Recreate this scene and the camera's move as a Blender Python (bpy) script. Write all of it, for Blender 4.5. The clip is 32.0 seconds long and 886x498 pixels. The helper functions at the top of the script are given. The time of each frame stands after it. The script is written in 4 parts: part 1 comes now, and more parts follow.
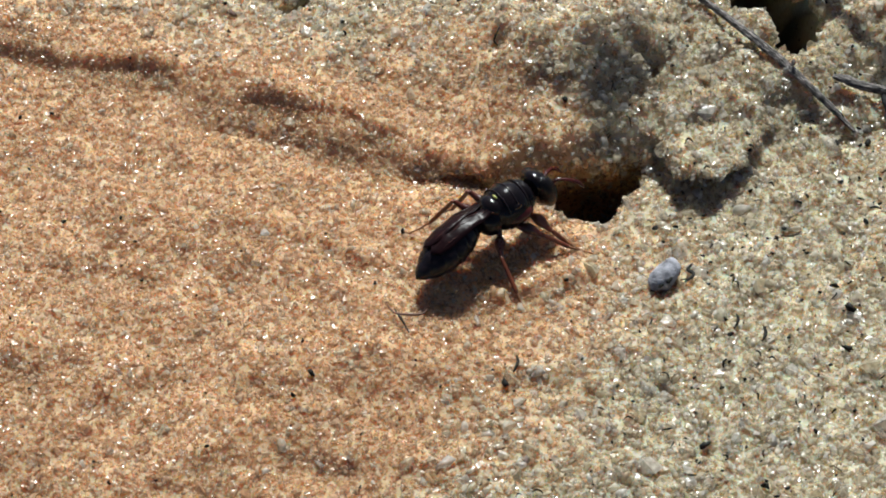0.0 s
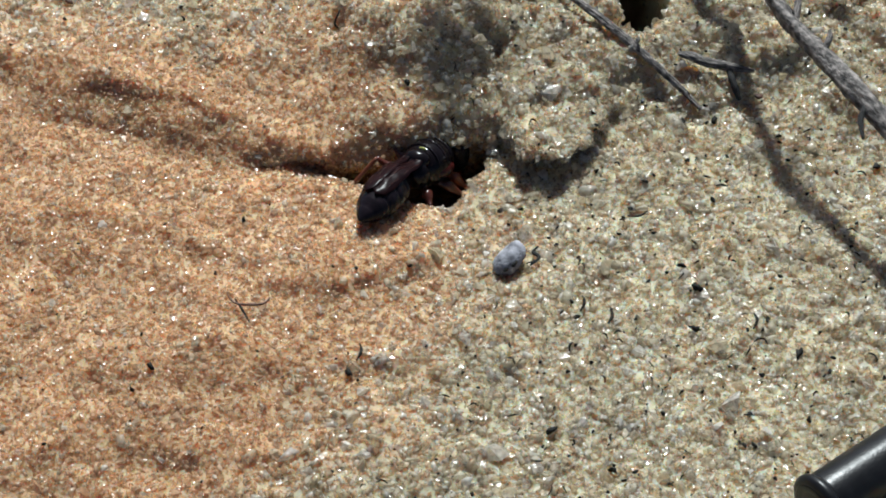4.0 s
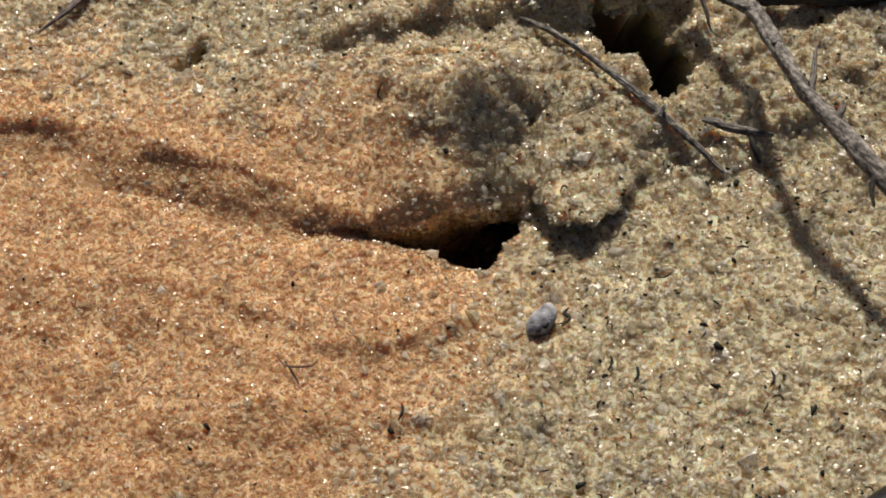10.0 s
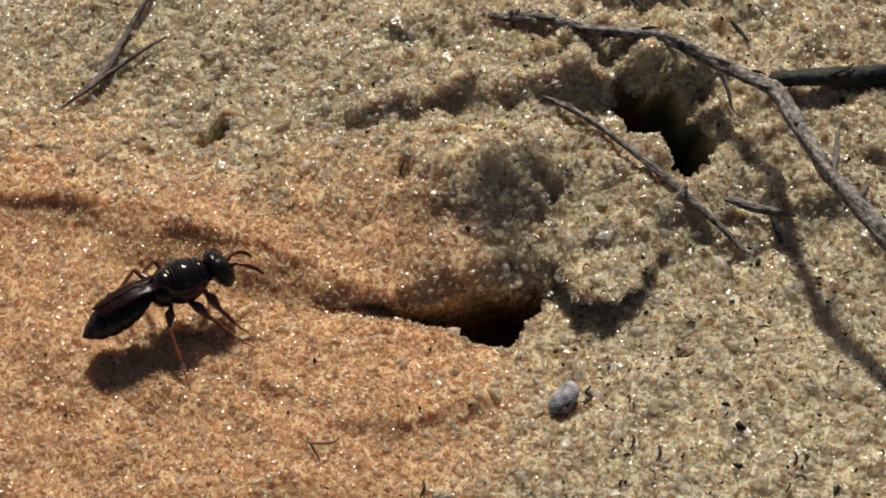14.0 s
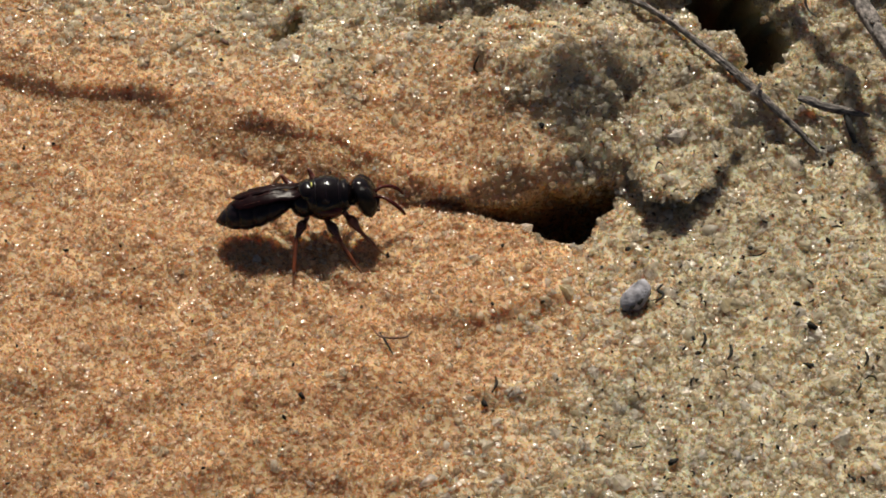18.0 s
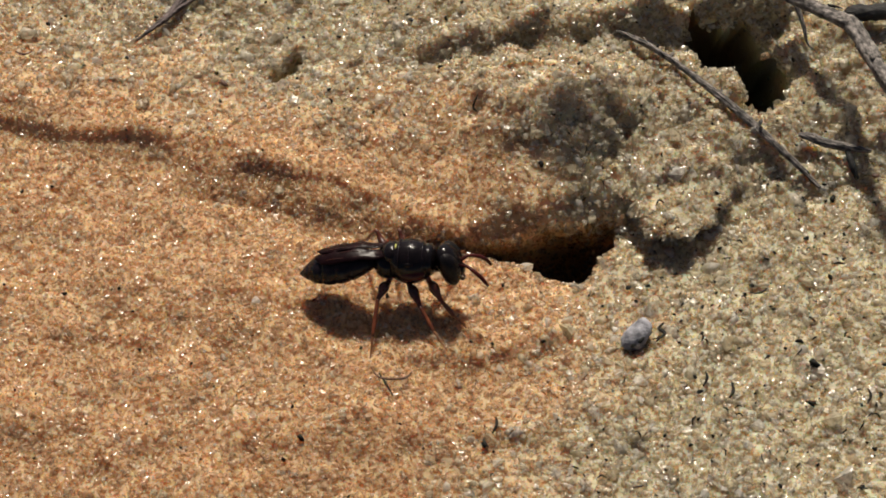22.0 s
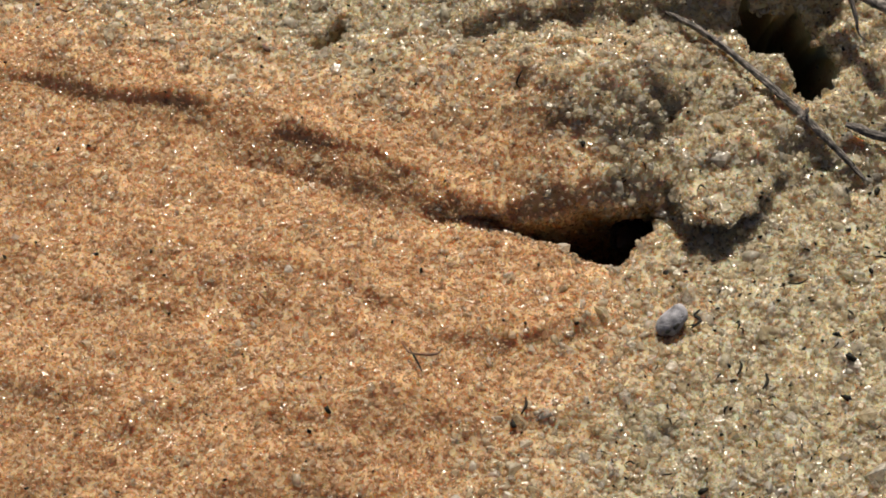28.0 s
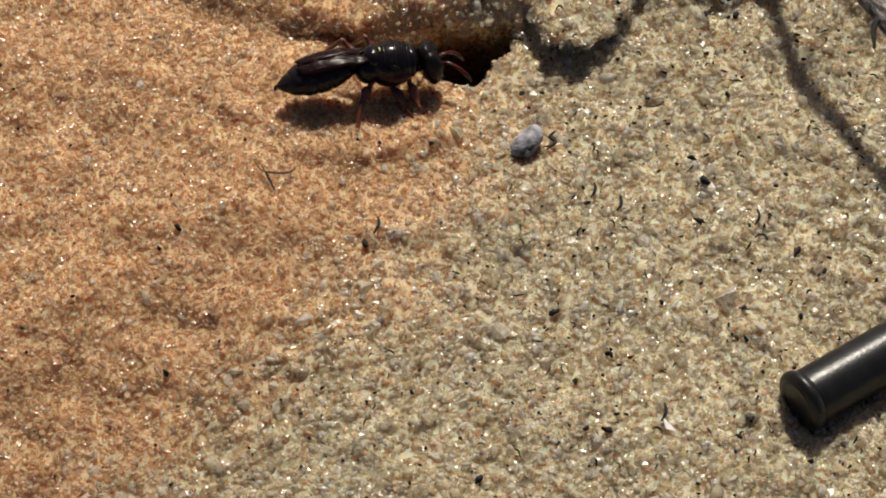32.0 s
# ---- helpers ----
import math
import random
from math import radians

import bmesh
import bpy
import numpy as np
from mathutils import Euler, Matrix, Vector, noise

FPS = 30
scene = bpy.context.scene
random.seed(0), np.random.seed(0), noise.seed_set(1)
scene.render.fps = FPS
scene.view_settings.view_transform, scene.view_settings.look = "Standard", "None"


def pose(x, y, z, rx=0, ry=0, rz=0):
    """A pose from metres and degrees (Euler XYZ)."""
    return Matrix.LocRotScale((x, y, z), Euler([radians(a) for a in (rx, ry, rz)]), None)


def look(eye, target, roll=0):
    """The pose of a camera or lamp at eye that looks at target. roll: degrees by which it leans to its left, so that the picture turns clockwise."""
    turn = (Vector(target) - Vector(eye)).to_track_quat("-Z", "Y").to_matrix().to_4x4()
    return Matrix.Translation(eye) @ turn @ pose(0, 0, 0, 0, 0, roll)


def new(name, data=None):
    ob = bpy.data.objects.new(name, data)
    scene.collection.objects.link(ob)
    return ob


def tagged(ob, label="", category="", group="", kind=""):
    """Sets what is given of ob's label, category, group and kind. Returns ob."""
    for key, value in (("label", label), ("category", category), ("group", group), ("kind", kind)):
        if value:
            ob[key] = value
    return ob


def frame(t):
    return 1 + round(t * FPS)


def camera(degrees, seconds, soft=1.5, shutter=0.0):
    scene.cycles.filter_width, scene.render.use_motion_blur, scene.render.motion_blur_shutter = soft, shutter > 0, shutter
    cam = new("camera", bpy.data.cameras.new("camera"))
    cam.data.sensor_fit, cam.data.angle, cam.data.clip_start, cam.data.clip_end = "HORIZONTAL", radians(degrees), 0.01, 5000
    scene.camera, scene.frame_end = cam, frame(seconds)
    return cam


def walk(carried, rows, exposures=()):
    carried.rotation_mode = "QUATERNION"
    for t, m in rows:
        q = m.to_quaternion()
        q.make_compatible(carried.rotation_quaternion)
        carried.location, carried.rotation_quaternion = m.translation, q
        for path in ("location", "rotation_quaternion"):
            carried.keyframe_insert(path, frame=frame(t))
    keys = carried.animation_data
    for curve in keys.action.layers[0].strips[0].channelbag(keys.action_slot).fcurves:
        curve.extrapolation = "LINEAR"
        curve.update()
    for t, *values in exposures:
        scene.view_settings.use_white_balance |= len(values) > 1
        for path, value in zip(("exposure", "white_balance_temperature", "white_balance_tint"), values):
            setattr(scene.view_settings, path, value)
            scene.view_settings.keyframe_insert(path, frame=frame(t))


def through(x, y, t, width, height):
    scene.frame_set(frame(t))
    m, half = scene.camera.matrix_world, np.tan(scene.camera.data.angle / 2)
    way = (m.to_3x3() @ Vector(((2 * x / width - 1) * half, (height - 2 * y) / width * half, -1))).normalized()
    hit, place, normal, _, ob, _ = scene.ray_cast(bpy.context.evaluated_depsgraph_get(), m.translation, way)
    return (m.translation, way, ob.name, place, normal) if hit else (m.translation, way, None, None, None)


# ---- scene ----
MM = 0.001  # lengths below are in millimetres

# ---------------------------------------------------------------- camera and its way
cam = camera(20.0, 32.0, soft=1.7)
# seconds, place in mm, turn in degrees
PATH = [
    (0, -5.13, -87.87, 104.24, 39.45, -0.52, 0.17),
    (0.5, -3.97, -87.84, 104.61, 39.45, -0.14, 0.63),
    (1, -3.76, -88.22, 104.29, 39.61, -0.22, 0.44),
    (1.5, -3.40, -88.16, 104.38, 39.46, -0.11, 0.12),
    (2, -3.08, -87.97, 104.61, 39.50, 0.27, 0.21),
    (2.5, -1.99, -88.09, 103.80, 39.87, 0.67, -0.53),
    (3, -3.78, -86.82, 102.04, 39.52, -0.95, -1.78),
    (3.5, -3.33, -86.58, 101.35, 39.40, -1.81, -2.55),
    (5.5, 0.77, -84.99, 111.85, 37.58, -0.06, -0.67),
    (6, 0.22, -85.81, 112.05, 37.84, -0.07, -0.56),
    (6.5, -0.35, -86.28, 112.66, 38.13, -0.01, -0.46),
    (7, -1.19, -87.55, 113.23, 38.58, -0.16, -0.41),
    (7.5, -1.09, -88.06, 113.56, 38.51, -0.31, -1.00),
    (8, -2.10, -87.75, 113.37, 38.31, -0.25, -1.10),
    (8.5, -1.57, -87.58, 113.00, 38.16, 0.06, -1.30),
    (9, -1.60, -87.15, 112.89, 38.02, 0.05, -1.30),
    (9.5, -1.20, -87.19, 113.09, 37.95, -0.10, -1.60),
    (10, -0.51, -87.29, 113.38, 38.05, 0.03, -1.63),
    (10.5, -0.93, -87.18, 113.28, 38.31, -0.06, -1.68),
    (11, -0.99, -87.20, 112.79, 38.61, 0.11, -1.35),
    (11.5, -1.15, -87.57, 112.89, 38.88, -0.05, -1.26),
    (12, -0.37, -87.32, 113.64, 38.65, -0.34, -1.65),
    (12.5, -0.18, -87.71, 113.52, 39.03, -0.68, -2.13),
    (13, -1.19, -87.63, 113.08, 39.65, -0.48, -1.83),
    (13.5, -1.42, -87.29, 113.00, 39.84, -0.10, -1.38),
    (15.5, -1.93, -87.83, 114.95, 39.89, -0.18, -0.89),
    (16, -3.62, -87.77, 114.78, 39.74, -0.16, -0.39),
    (16.5, -3.61, -88.12, 114.22, 38.91, 0.02, 0.12),
    (17, -3.62, -87.45, 114.48, 37.90, -0.00, 0.12),
    (17.5, -3.11, -87.27, 114.41, 37.37, 0.12, -0.10),
    (18, -2.93, -87.22, 114.06, 37.27, 0.31, -0.05),
    (18.5, -2.55, -86.67, 113.91, 37.19, 0.67, 0.07),
    (19, -2.39, -86.89, 113.59, 37.37, 0.85, 0.08),
    (19.5, -2.45, -86.79, 114.02, 37.24, 1.05, 0.04),
    (20, -2.31, -86.72, 114.04, 37.28, 1.06, 0.11),
    (20.5, -1.58, -87.17, 114.02, 37.65, 1.12, 0.10),
    (21, -1.55, -87.19, 114.00, 37.90, 0.79, -0.30),
    (21.5, -1.87, -87.12, 113.78, 38.26, 0.89, -0.12),
    (22, -1.73, -86.82, 113.49, 38.19, 0.98, -0.14),
    (22.5, -1.85, -86.84, 113.06, 38.00, 1.05, -0.09),
    (23, -1.81, -86.69, 113.24, 37.60, 1.22, -0.13),
    (23.5, -1.94, -86.77, 113.59, 37.75, 1.37, 0.24),
    (24, -2.52, -86.49, 113.50, 37.94, 1.37, 0.72),
    (24.5, -3.25, -86.31, 113.57, 37.69, 1.19, 1.81),
    (26.5, -1.77, -85.65, 111.77, 36.96, 0.83, 1.60),
    (27, -0.47, -84.91, 113.14, 37.72, 1.21, 1.51),
    (27.5, -0.51, -85.82, 113.19, 38.91, 1.07, 1.58),
    (28, -1.39, -85.78, 112.18, 37.66, 0.24, 2.39),
    (28.5, -2.19, -85.70, 112.02, 35.19, -0.66, 2.18),
    (29, -2.63, -85.31, 112.90, 35.20, -0.89, 2.24),
    (29.5, -2.95, -86.20, 113.73, 36.89, -0.29, 3.03),
    (30, -3.02, -86.61, 113.62, 37.47, -0.82, 3.06),
    (30.5, -1.33, -86.55, 113.55, 38.52, -0.50, 2.61),
    (31, -0.24, -86.33, 113.45, 38.12, -0.65, 2.20),
    (31.5, 0.66, -88.01, 111.15, 37.04, -1.51, 1.54),
    (32, 0.06, -85.73, 110.80, 33.90, -2.39, 1.36),
]
EXPOSURES = [(0.0, 0.43, 5750, 4), (3.0, 0.44, 5550, 3), (6.0, 0.03, 5950, 4), (7.0, 0.07, 6350, 7), (9.0, 0.16, 6800, 9), (12.0, 0.13, 6700, 9), (16.0, 0.1, 6800, 9), (19.0, 0.13, 6850, 10), (28.0, 0.15, 6900, 10), (32.0, 0.17, 6750, 9)]
walk(cam, [(t, pose(x * MM, y * MM, z * MM, rx, ry, rz)) for t, x, y, z, rx, ry, rz in PATH], EXPOSURES)

# ---------------------------------------------------------------- daylight
SUN_ELEVATION, SUN_AZIMUTH = 50.0, 1.0  # degrees; azimuth from +y towards +x
sun_way = Vector((math.sin(radians(SUN_AZIMUTH)) * math.cos(radians(SUN_ELEVATION)),
                  math.cos(radians(SUN_AZIMUTH)) * math.cos(radians(SUN_ELEVATION)), math.sin(radians(SUN_ELEVATION))))
world = bpy.data.worlds.new("sky")
scene.world = world
world.use_nodes = True
sky = world.node_tree.nodes.new("ShaderNodeTexSky")
sky.sky_type, sky.sun_disc = "NISHITA", False
sky.air_density, sky.dust_density, sky.ozone_density = 0.5, 2.5, 0.4
sky.sun_elevation, sky.sun_rotation = radians(SUN_ELEVATION), radians(SUN_AZIMUTH)
world.node_tree.links.new(sky.outputs[0], world.node_tree.nodes["Background"].inputs[0])
world.node_tree.nodes["Background"].inputs[1].default_value = 0.05
sun = new("sun", bpy.data.lights.new("sun", "SUN"))
sun.data.energy, sun.data.angle, sun.data.color = 5.0, radians(4.0), (1.0, 0.94, 0.84)
sun.matrix_world = look(sun_way * 3, (0, 0, 0))


# ---------------------------------------------------------------- materials
def material(name):
    mat = bpy.data.materials.new(name)
    mat.use_nodes = True
    return mat, mat.node_tree.nodes, mat.node_tree.links, mat.node_tree.nodes["Principled BSDF"]


def ramp(nodes, stops):
    node = nodes.new("ShaderNodeValToRGB")
    while len(node.color_ramp.elements) < len(stops):
        node.color_ramp.elements.new(0.5)
    for e, (at, colour) in zip(node.color_ramp.elements, stops):
        e.position, e.color = at, (*colour, 1)
    return node


def noise_node(nodes, links, scale, detail=3.0, coords="Object"):
    node, where = nodes.new("ShaderNodeTexNoise"), nodes.new("ShaderNodeTexCoord")
    node.inputs["Scale"].default_value, node.inputs["Detail"].default_value = scale, detail
    links.new(where.outputs[coords], node.inputs["Vector"])
    return node


def bump(nodes, links, height, shader, strength, distance):
    node = nodes.new("ShaderNodeBump")
    node.inputs["Strength"].default_value, node.inputs["Distance"].default_value = strength, distance
    links.new(height, node.inputs["Height"])
    links.new(node.outputs[0], shader.inputs["Normal"])


def grain_material(name, stops, through=0.6, clear_most=0.6, gloss=0.1):
    """Quartz sand: each grain its own tone and clearness, glossy by Fresnel, some light passing through."""
    mat, nodes, links, shader = material(name)
    geometry, tone = nodes.new("ShaderNodeNewGeometry"), ramp(nodes, stops)
    links.new(geometry.outputs["Random Per Island"], tone.inputs[0])
    cloud = noise_node(nodes, links, 260.0, 4.0)
    tint = ramp(nodes, [(0.3, (0.84, 0.8, 0.76)), (0.7, (1.0, 1.0, 1.0))])
    links.new(cloud.outputs[0], tint.inputs[0])
    mix = nodes.new("ShaderNodeMix")
    mix.data_type, mix.blend_type = "RGBA", "MULTIPLY"
    mix.inputs["Factor"].default_value = 1.0
    links.new(tone.outputs[0], mix.inputs["A"])
    links.new(tint.outputs[0], mix.inputs["B"])
    matt, passing, clear = nodes.new("ShaderNodeBsdfDiffuse"), nodes.new("ShaderNodeBsdfTranslucent"), nodes.new("ShaderNodeBsdfTransparent")
    links.new(mix.outputs["Result"], matt.inputs["Color"])
    links.new(mix.outputs["Result"], passing.inputs["Color"])
    clear.inputs["Color"].default_value = (0.98, 0.965, 0.94, 1)
    body, glass, coat = (nodes.new("ShaderNodeMixShader") for _ in range(3))
    body.inputs[0].default_value = through
    # how clear a grain is, by a second draw from its own number, clouded inside
    spread, wrap, veil, haze = nodes.new("ShaderNodeMath"), nodes.new("ShaderNodeMath"), nodes.new("ShaderNodeMapRange"), nodes.new("ShaderNodeMath")
    spread.operation, wrap.operation, haze.operation = "MULTIPLY", "FRACT", "MULTIPLY"
    spread.inputs[1].default_value = 17.31
    links.new(geometry.outputs["Random Per Island"], spread.inputs[0])
    links.new(spread.outputs[0], wrap.inputs[0])
    veil.inputs["To Min"].default_value, veil.inputs["To Max"].default_value = clear_most * 0.45, clear_most
    links.new(wrap.outputs[0], veil.inputs[0])
    flaw = noise_node(nodes, links, 3600.0, 2.0)
    flaws = nodes.new("ShaderNodeMapRange")
    flaws.inputs["From Min"].default_value, flaws.inputs["From Max"].default_value = 0.35, 0.65
    flaws.inputs["To Min"].default_value, flaws.inputs["To Max"].default_value = 0.55, 1.25
    links.new(flaw.outputs[0], flaws.inputs[0])
    links.new(veil.outputs[0], haze.inputs[0])
    links.new(flaws.outputs[0], haze.inputs[1])
    links.new(haze.outputs[0], glass.inputs[0])
    links.new(matt.outputs[0], body.inputs[1])
    links.new(passing.outputs[0], body.inputs[2])
    links.new(body.outputs[0], glass.inputs[1])
    links.new(clear.outputs[0], glass.inputs[2])
    # polished faces, chipped at a finer scale
    shine, edge = nodes.new("ShaderNodeBsdfGlossy"), nodes.new("ShaderNodeFresnel")
    edge.inputs["IOR"].default_value = 1.5
    speck = noise_node(nodes, links, 4200.0, 2.0)
    rough = nodes.new("ShaderNodeMapRange")
    rough.inputs["From Min"].default_value, rough.inputs["From Max"].default_value = 0.3, 0.7
    rough.inputs["To Min"].default_value, rough.inputs["To Max"].default_value = gloss * 0.6, gloss * 2.6
    links.new(speck.outputs[0], rough.inputs[0])
    links.new(rough.outputs[0], shine.inputs["Roughness"])
    chips = noise_node(nodes, links, 6000.0, 1.0)
    bump(nodes, links, chips.outputs[0], shine, 0.5, 0.00008)
    sheen = nodes.new("ShaderNodeMath")
    sheen.operation = "MULTIPLY"
    sheen.inputs[1].default_value = 0.68
    links.new(edge.outputs[0], sheen.inputs[0])
    links.new(sheen.outputs[0], coat.inputs[0])
    links.new(glass.outputs[0], coat.inputs[1])
    links.new(shine.outputs[0], coat.inputs[2])
    links.new(coat.outputs[0], nodes["Material Output"].inputs["Surface"])
    nodes.remove(shader)
    return mat


ORANGE = grain_material("orange quartz sand", [(0.0, (0.8, 0.53, 0.31)), (0.3, (0.88, 0.63, 0.41)), (0.75, (0.9, 0.69, 0.47)), (0.93, (0.92, 0.76, 0.56)), (1.0, (0.93, 0.86, 0.73))], 0.6, 0.92)
PALE = grain_material("pale quartz sand", [(0.0, (0.72, 0.64, 0.44)), (0.15, (0.84, 0.78, 0.6)), (0.4, (0.88, 0.84, 0.68)), (0.52, (0.89, 0.78, 0.57)), (0.62, (0.88, 0.83, 0.67)), (0.78, (0.9, 0.88, 0.79)), (1.0, (0.94, 0.93, 0.89))], 0.6, 0.95)
WHITE = grain_material("milky quartz", [(0.0, (0.76, 0.71, 0.58)), (0.5, (0.84, 0.8, 0.7)), (1.0, (0.9, 0.89, 0.86))], 0.6, 0.4)


def ground_material():
    mat, nodes, links, shader = material("sand bed")
    zone = nodes.new("ShaderNodeAttribute")
    zone.attribute_name = "zone"
    cloud, fine = noise_node(nodes, links, 180.0, 4.0), noise_node(nodes, links, 2600.0, 3.0)
    warm = ramp(nodes, [(0.3, (0.56, 0.345, 0.178)), (0.7, (0.66, 0.435, 0.243))])
    pale = ramp(nodes, [(0.3, (0.49, 0.405, 0.258)), (0.7, (0.63, 0.545, 0.38))])
    mix, last = nodes.new("ShaderNodeMix"), nodes.new("ShaderNodeMix")
    mix.data_type = last.data_type = "RGBA"
    last.blend_type = "MULTIPLY"
    last.inputs["Factor"].default_value = 0.25
    links.new(fine.outputs[0], warm.inputs[0])
    links.new(fine.outputs[0], pale.inputs[0])
    links.new(zone.outputs["Fac"], mix.inputs["Factor"])
    links.new(pale.outputs[0], mix.inputs["A"])
    links.new(warm.outputs[0], mix.inputs["B"])
    links.new(mix.outputs["Result"], last.inputs["A"])
    links.new(cloud.outputs[0], last.inputs["B"])
    links.new(last.outputs["Result"], shader.inputs["Base Color"])
    shader.inputs["Roughness"].default_value = 0.8
    # light spreads about a millimetre through the clear grains
    shader.inputs["Subsurface Weight"].default_value, shader.inputs["Subsurface Scale"].default_value = 1.0, 0.0018
    shader.inputs["Subsurface Radius"].default_value = (1.0, 0.55, 0.28)
    bump(nodes, links, fine.outputs[0], shader, 0.5, 0.0002)
    return mat


def plain(name, low, high, scale, rough, grain=0.4, depth=0.0001, coat=0.0, shine=0.5, coords="Object"):
    """A surface with two tones in a noise, and fine relief."""
    mat, nodes, links, shader = material(name)
    cloud = noise_node(nodes, links, scale, 5.0, coords)
    tone = ramp(nodes, [(0.3, low), (0.7, high)])
    links.new(cloud.outputs[0], tone.inputs[0])
    links.new(tone.outputs[0], shader.inputs["Base Color"])
    fine = noise_node(nodes, links, scale * 5, 3.0, coords)
    span = nodes.new("ShaderNodeMapRange")
    span.inputs["To Min"].default_value, span.inputs["To Max"].default_value = rough * 0.75, min(1.0, rough * 1.3)
    links.new(fine.outputs[0], span.inputs[0])
    links.new(span.outputs[0], shader.inputs["Roughness"])
    shader.inputs["Coat Weight"].default_value, shader.inputs["Specular IOR Level"].default_value = coat, shine
    bump(nodes, links, fine.outputs[0], shader, grain, depth)
    return mat


def bark_material(name, low, high):
    """Weathered wood, fibres running along the stem by its UV."""
    mat, nodes, links, shader = material(name)
    uv, stretch, fibre = nodes.new("ShaderNodeUVMap"), nodes.new("ShaderNodeMapping"), nodes.new("ShaderNodeTexNoise")
    uv.uv_map = "along"
    stretch.inputs["Scale"].default_value = (11.0, 1.8, 1.0)
    fibre.inputs["Scale"].default_value, fibre.inputs["Detail"].default_value = 1.0, 6.0
    links.new(uv.outputs[0], stretch.inputs[0])
    links.new(stretch.outputs[0], fibre.inputs["Vector"])
    tone = ramp(nodes, [(0.32, low), (0.5, tuple((a + b) / 2 for a, b in zip(low, high))), (0.68, high)])
    links.new(fibre.outputs[0], tone.inputs[0])
    blot = noise_node(nodes, links, 1900.0, 5.0)
    shade = ramp(nodes, [(0.38, (0.3, 0.3, 0.3)), (0.6, (1, 1, 1))])
    links.new(blot.outputs[0], shade.inputs[0])
    mix = nodes.new("ShaderNodeMix")
    mix.data_type, mix.blend_type = "RGBA", "MULTIPLY"
    mix.inputs["Factor"].default_value = 1.0
    links.new(tone.outputs[0], mix.inputs["A"])
    links.new(shade.outputs[0], mix.inputs["B"])
    links.new(mix.outputs["Result"], shader.inputs["Base Color"])
    shader.inputs["Roughness"].default_value = 0.75
    bump(nodes, links, fibre.outputs[0], shader, 1.0, 0.0002)
    return mat


SAND_BED = ground_material()
BARK = bark_material("weathered grey bark", (0.022, 0.018, 0.017), (0.34, 0.30, 0.275))
CHAR = bark_material("blackened bark", (0.004, 0.004, 0.004), (0.024, 0.022, 0.021))
DRY = bark_material("dry purple-brown stem", (0.05, 0.032, 0.03), (0.2, 0.15, 0.145))
CHITIN = plain("black chitin", (0.004, 0.0035, 0.004), (0.008, 0.005, 0.006), 1700.0, 0.11, 0.35, 0.00004, shine=0.22)
GLOSS = plain("polished black chitin", (0.006, 0.005, 0.006), (0.013, 0.009, 0.012), 1700.0, 0.17, 0.4, 0.00003, shine=0.2)
RED_CHITIN = plain("red-brown chitin", (0.075, 0.019, 0.009), (0.18, 0.048, 0.019), 1800.0, 0.3, 0.2, 0.00002)
DARK_RED = plain("dark red chitin", (0.02, 0.006, 0.005), (0.1, 0.022, 0.012), 1800.0, 0.28, 0.2, 0.00002)
FLANK = plain("maroon chitin", (0.02, 0.005, 0.005), (0.075, 0.012, 0.01), 1500.0, 0.22, 0.4, 0.00004, shine=0.25)
HORN = plain("straw-brown chitin", (0.14, 0.055, 0.022), (0.3, 0.13, 0.055), 2200.0, 0.35, 0.2, 0.00002)
EYE = plain("compound eye", (0.005, 0.0045, 0.005), (0.012, 0.01, 0.011), 9000.0, 0.2, 0.6, 0.00002, shine=0.14)
YELLOW = plain("yellow-green chitin", (0.35, 0.36, 0.08), (0.5, 0.5, 0.14), 3000.0, 0.3)
STONE = plain("grey pebble crust", (0.09, 0.09, 0.105), (0.4, 0.4, 0.44), 1800.0, 0.85, 0.8, 0.00012)
RUBBER = plain("black plastic", (0.006, 0.006, 0.0065), (0.012, 0.012, 0.013), 1300.0, 0.33, 0.25, 0.00004, shine=0.3)
BLACK_BIT = plain("charred plant bits", (0.006, 0.006, 0.005), (0.02, 0.018, 0.014), 1500.0, 0.6, 0.5, 0.00004, shine=0.15)
FLAKE = plain("white shell", (0.7, 0.69, 0.66), (0.85, 0.84, 0.82), 2500.0, 0.35, 0.2, 0.00003)
BROWN_BIT = plain("brown plant bits", (0.05, 0.02, 0.012), (0.14, 0.06, 0.03), 1500.0, 0.6, 0.5, 0.00004)


def wing_material():
    mat, nodes, links, shader = material("smoky violet wing")
    cloud = noise_node(nodes, links, 900.0, 4.0)
    tone = ramp(nodes, [(0.3, (0.004, 0.002, 0.003)), (0.7, (0.015, 0.005, 0.006))])
    links.new(cloud.outputs[0], tone.inputs[0])
    links.new(tone.outputs[0], shader.inputs["Base Color"])
    shader.inputs["Roughness"].default_value = 0.3
    shader.inputs["Transmission Weight"].default_value = 0.1
    shader.inputs["Specular IOR Level"].default_value = 0.04
    ripple = noise_node(nodes, links, 1500.0, 1.0)
    bump(nodes, links, ripple.outputs[0], shader, 0.6, 0.0001)
    return mat


WING = wing_material()


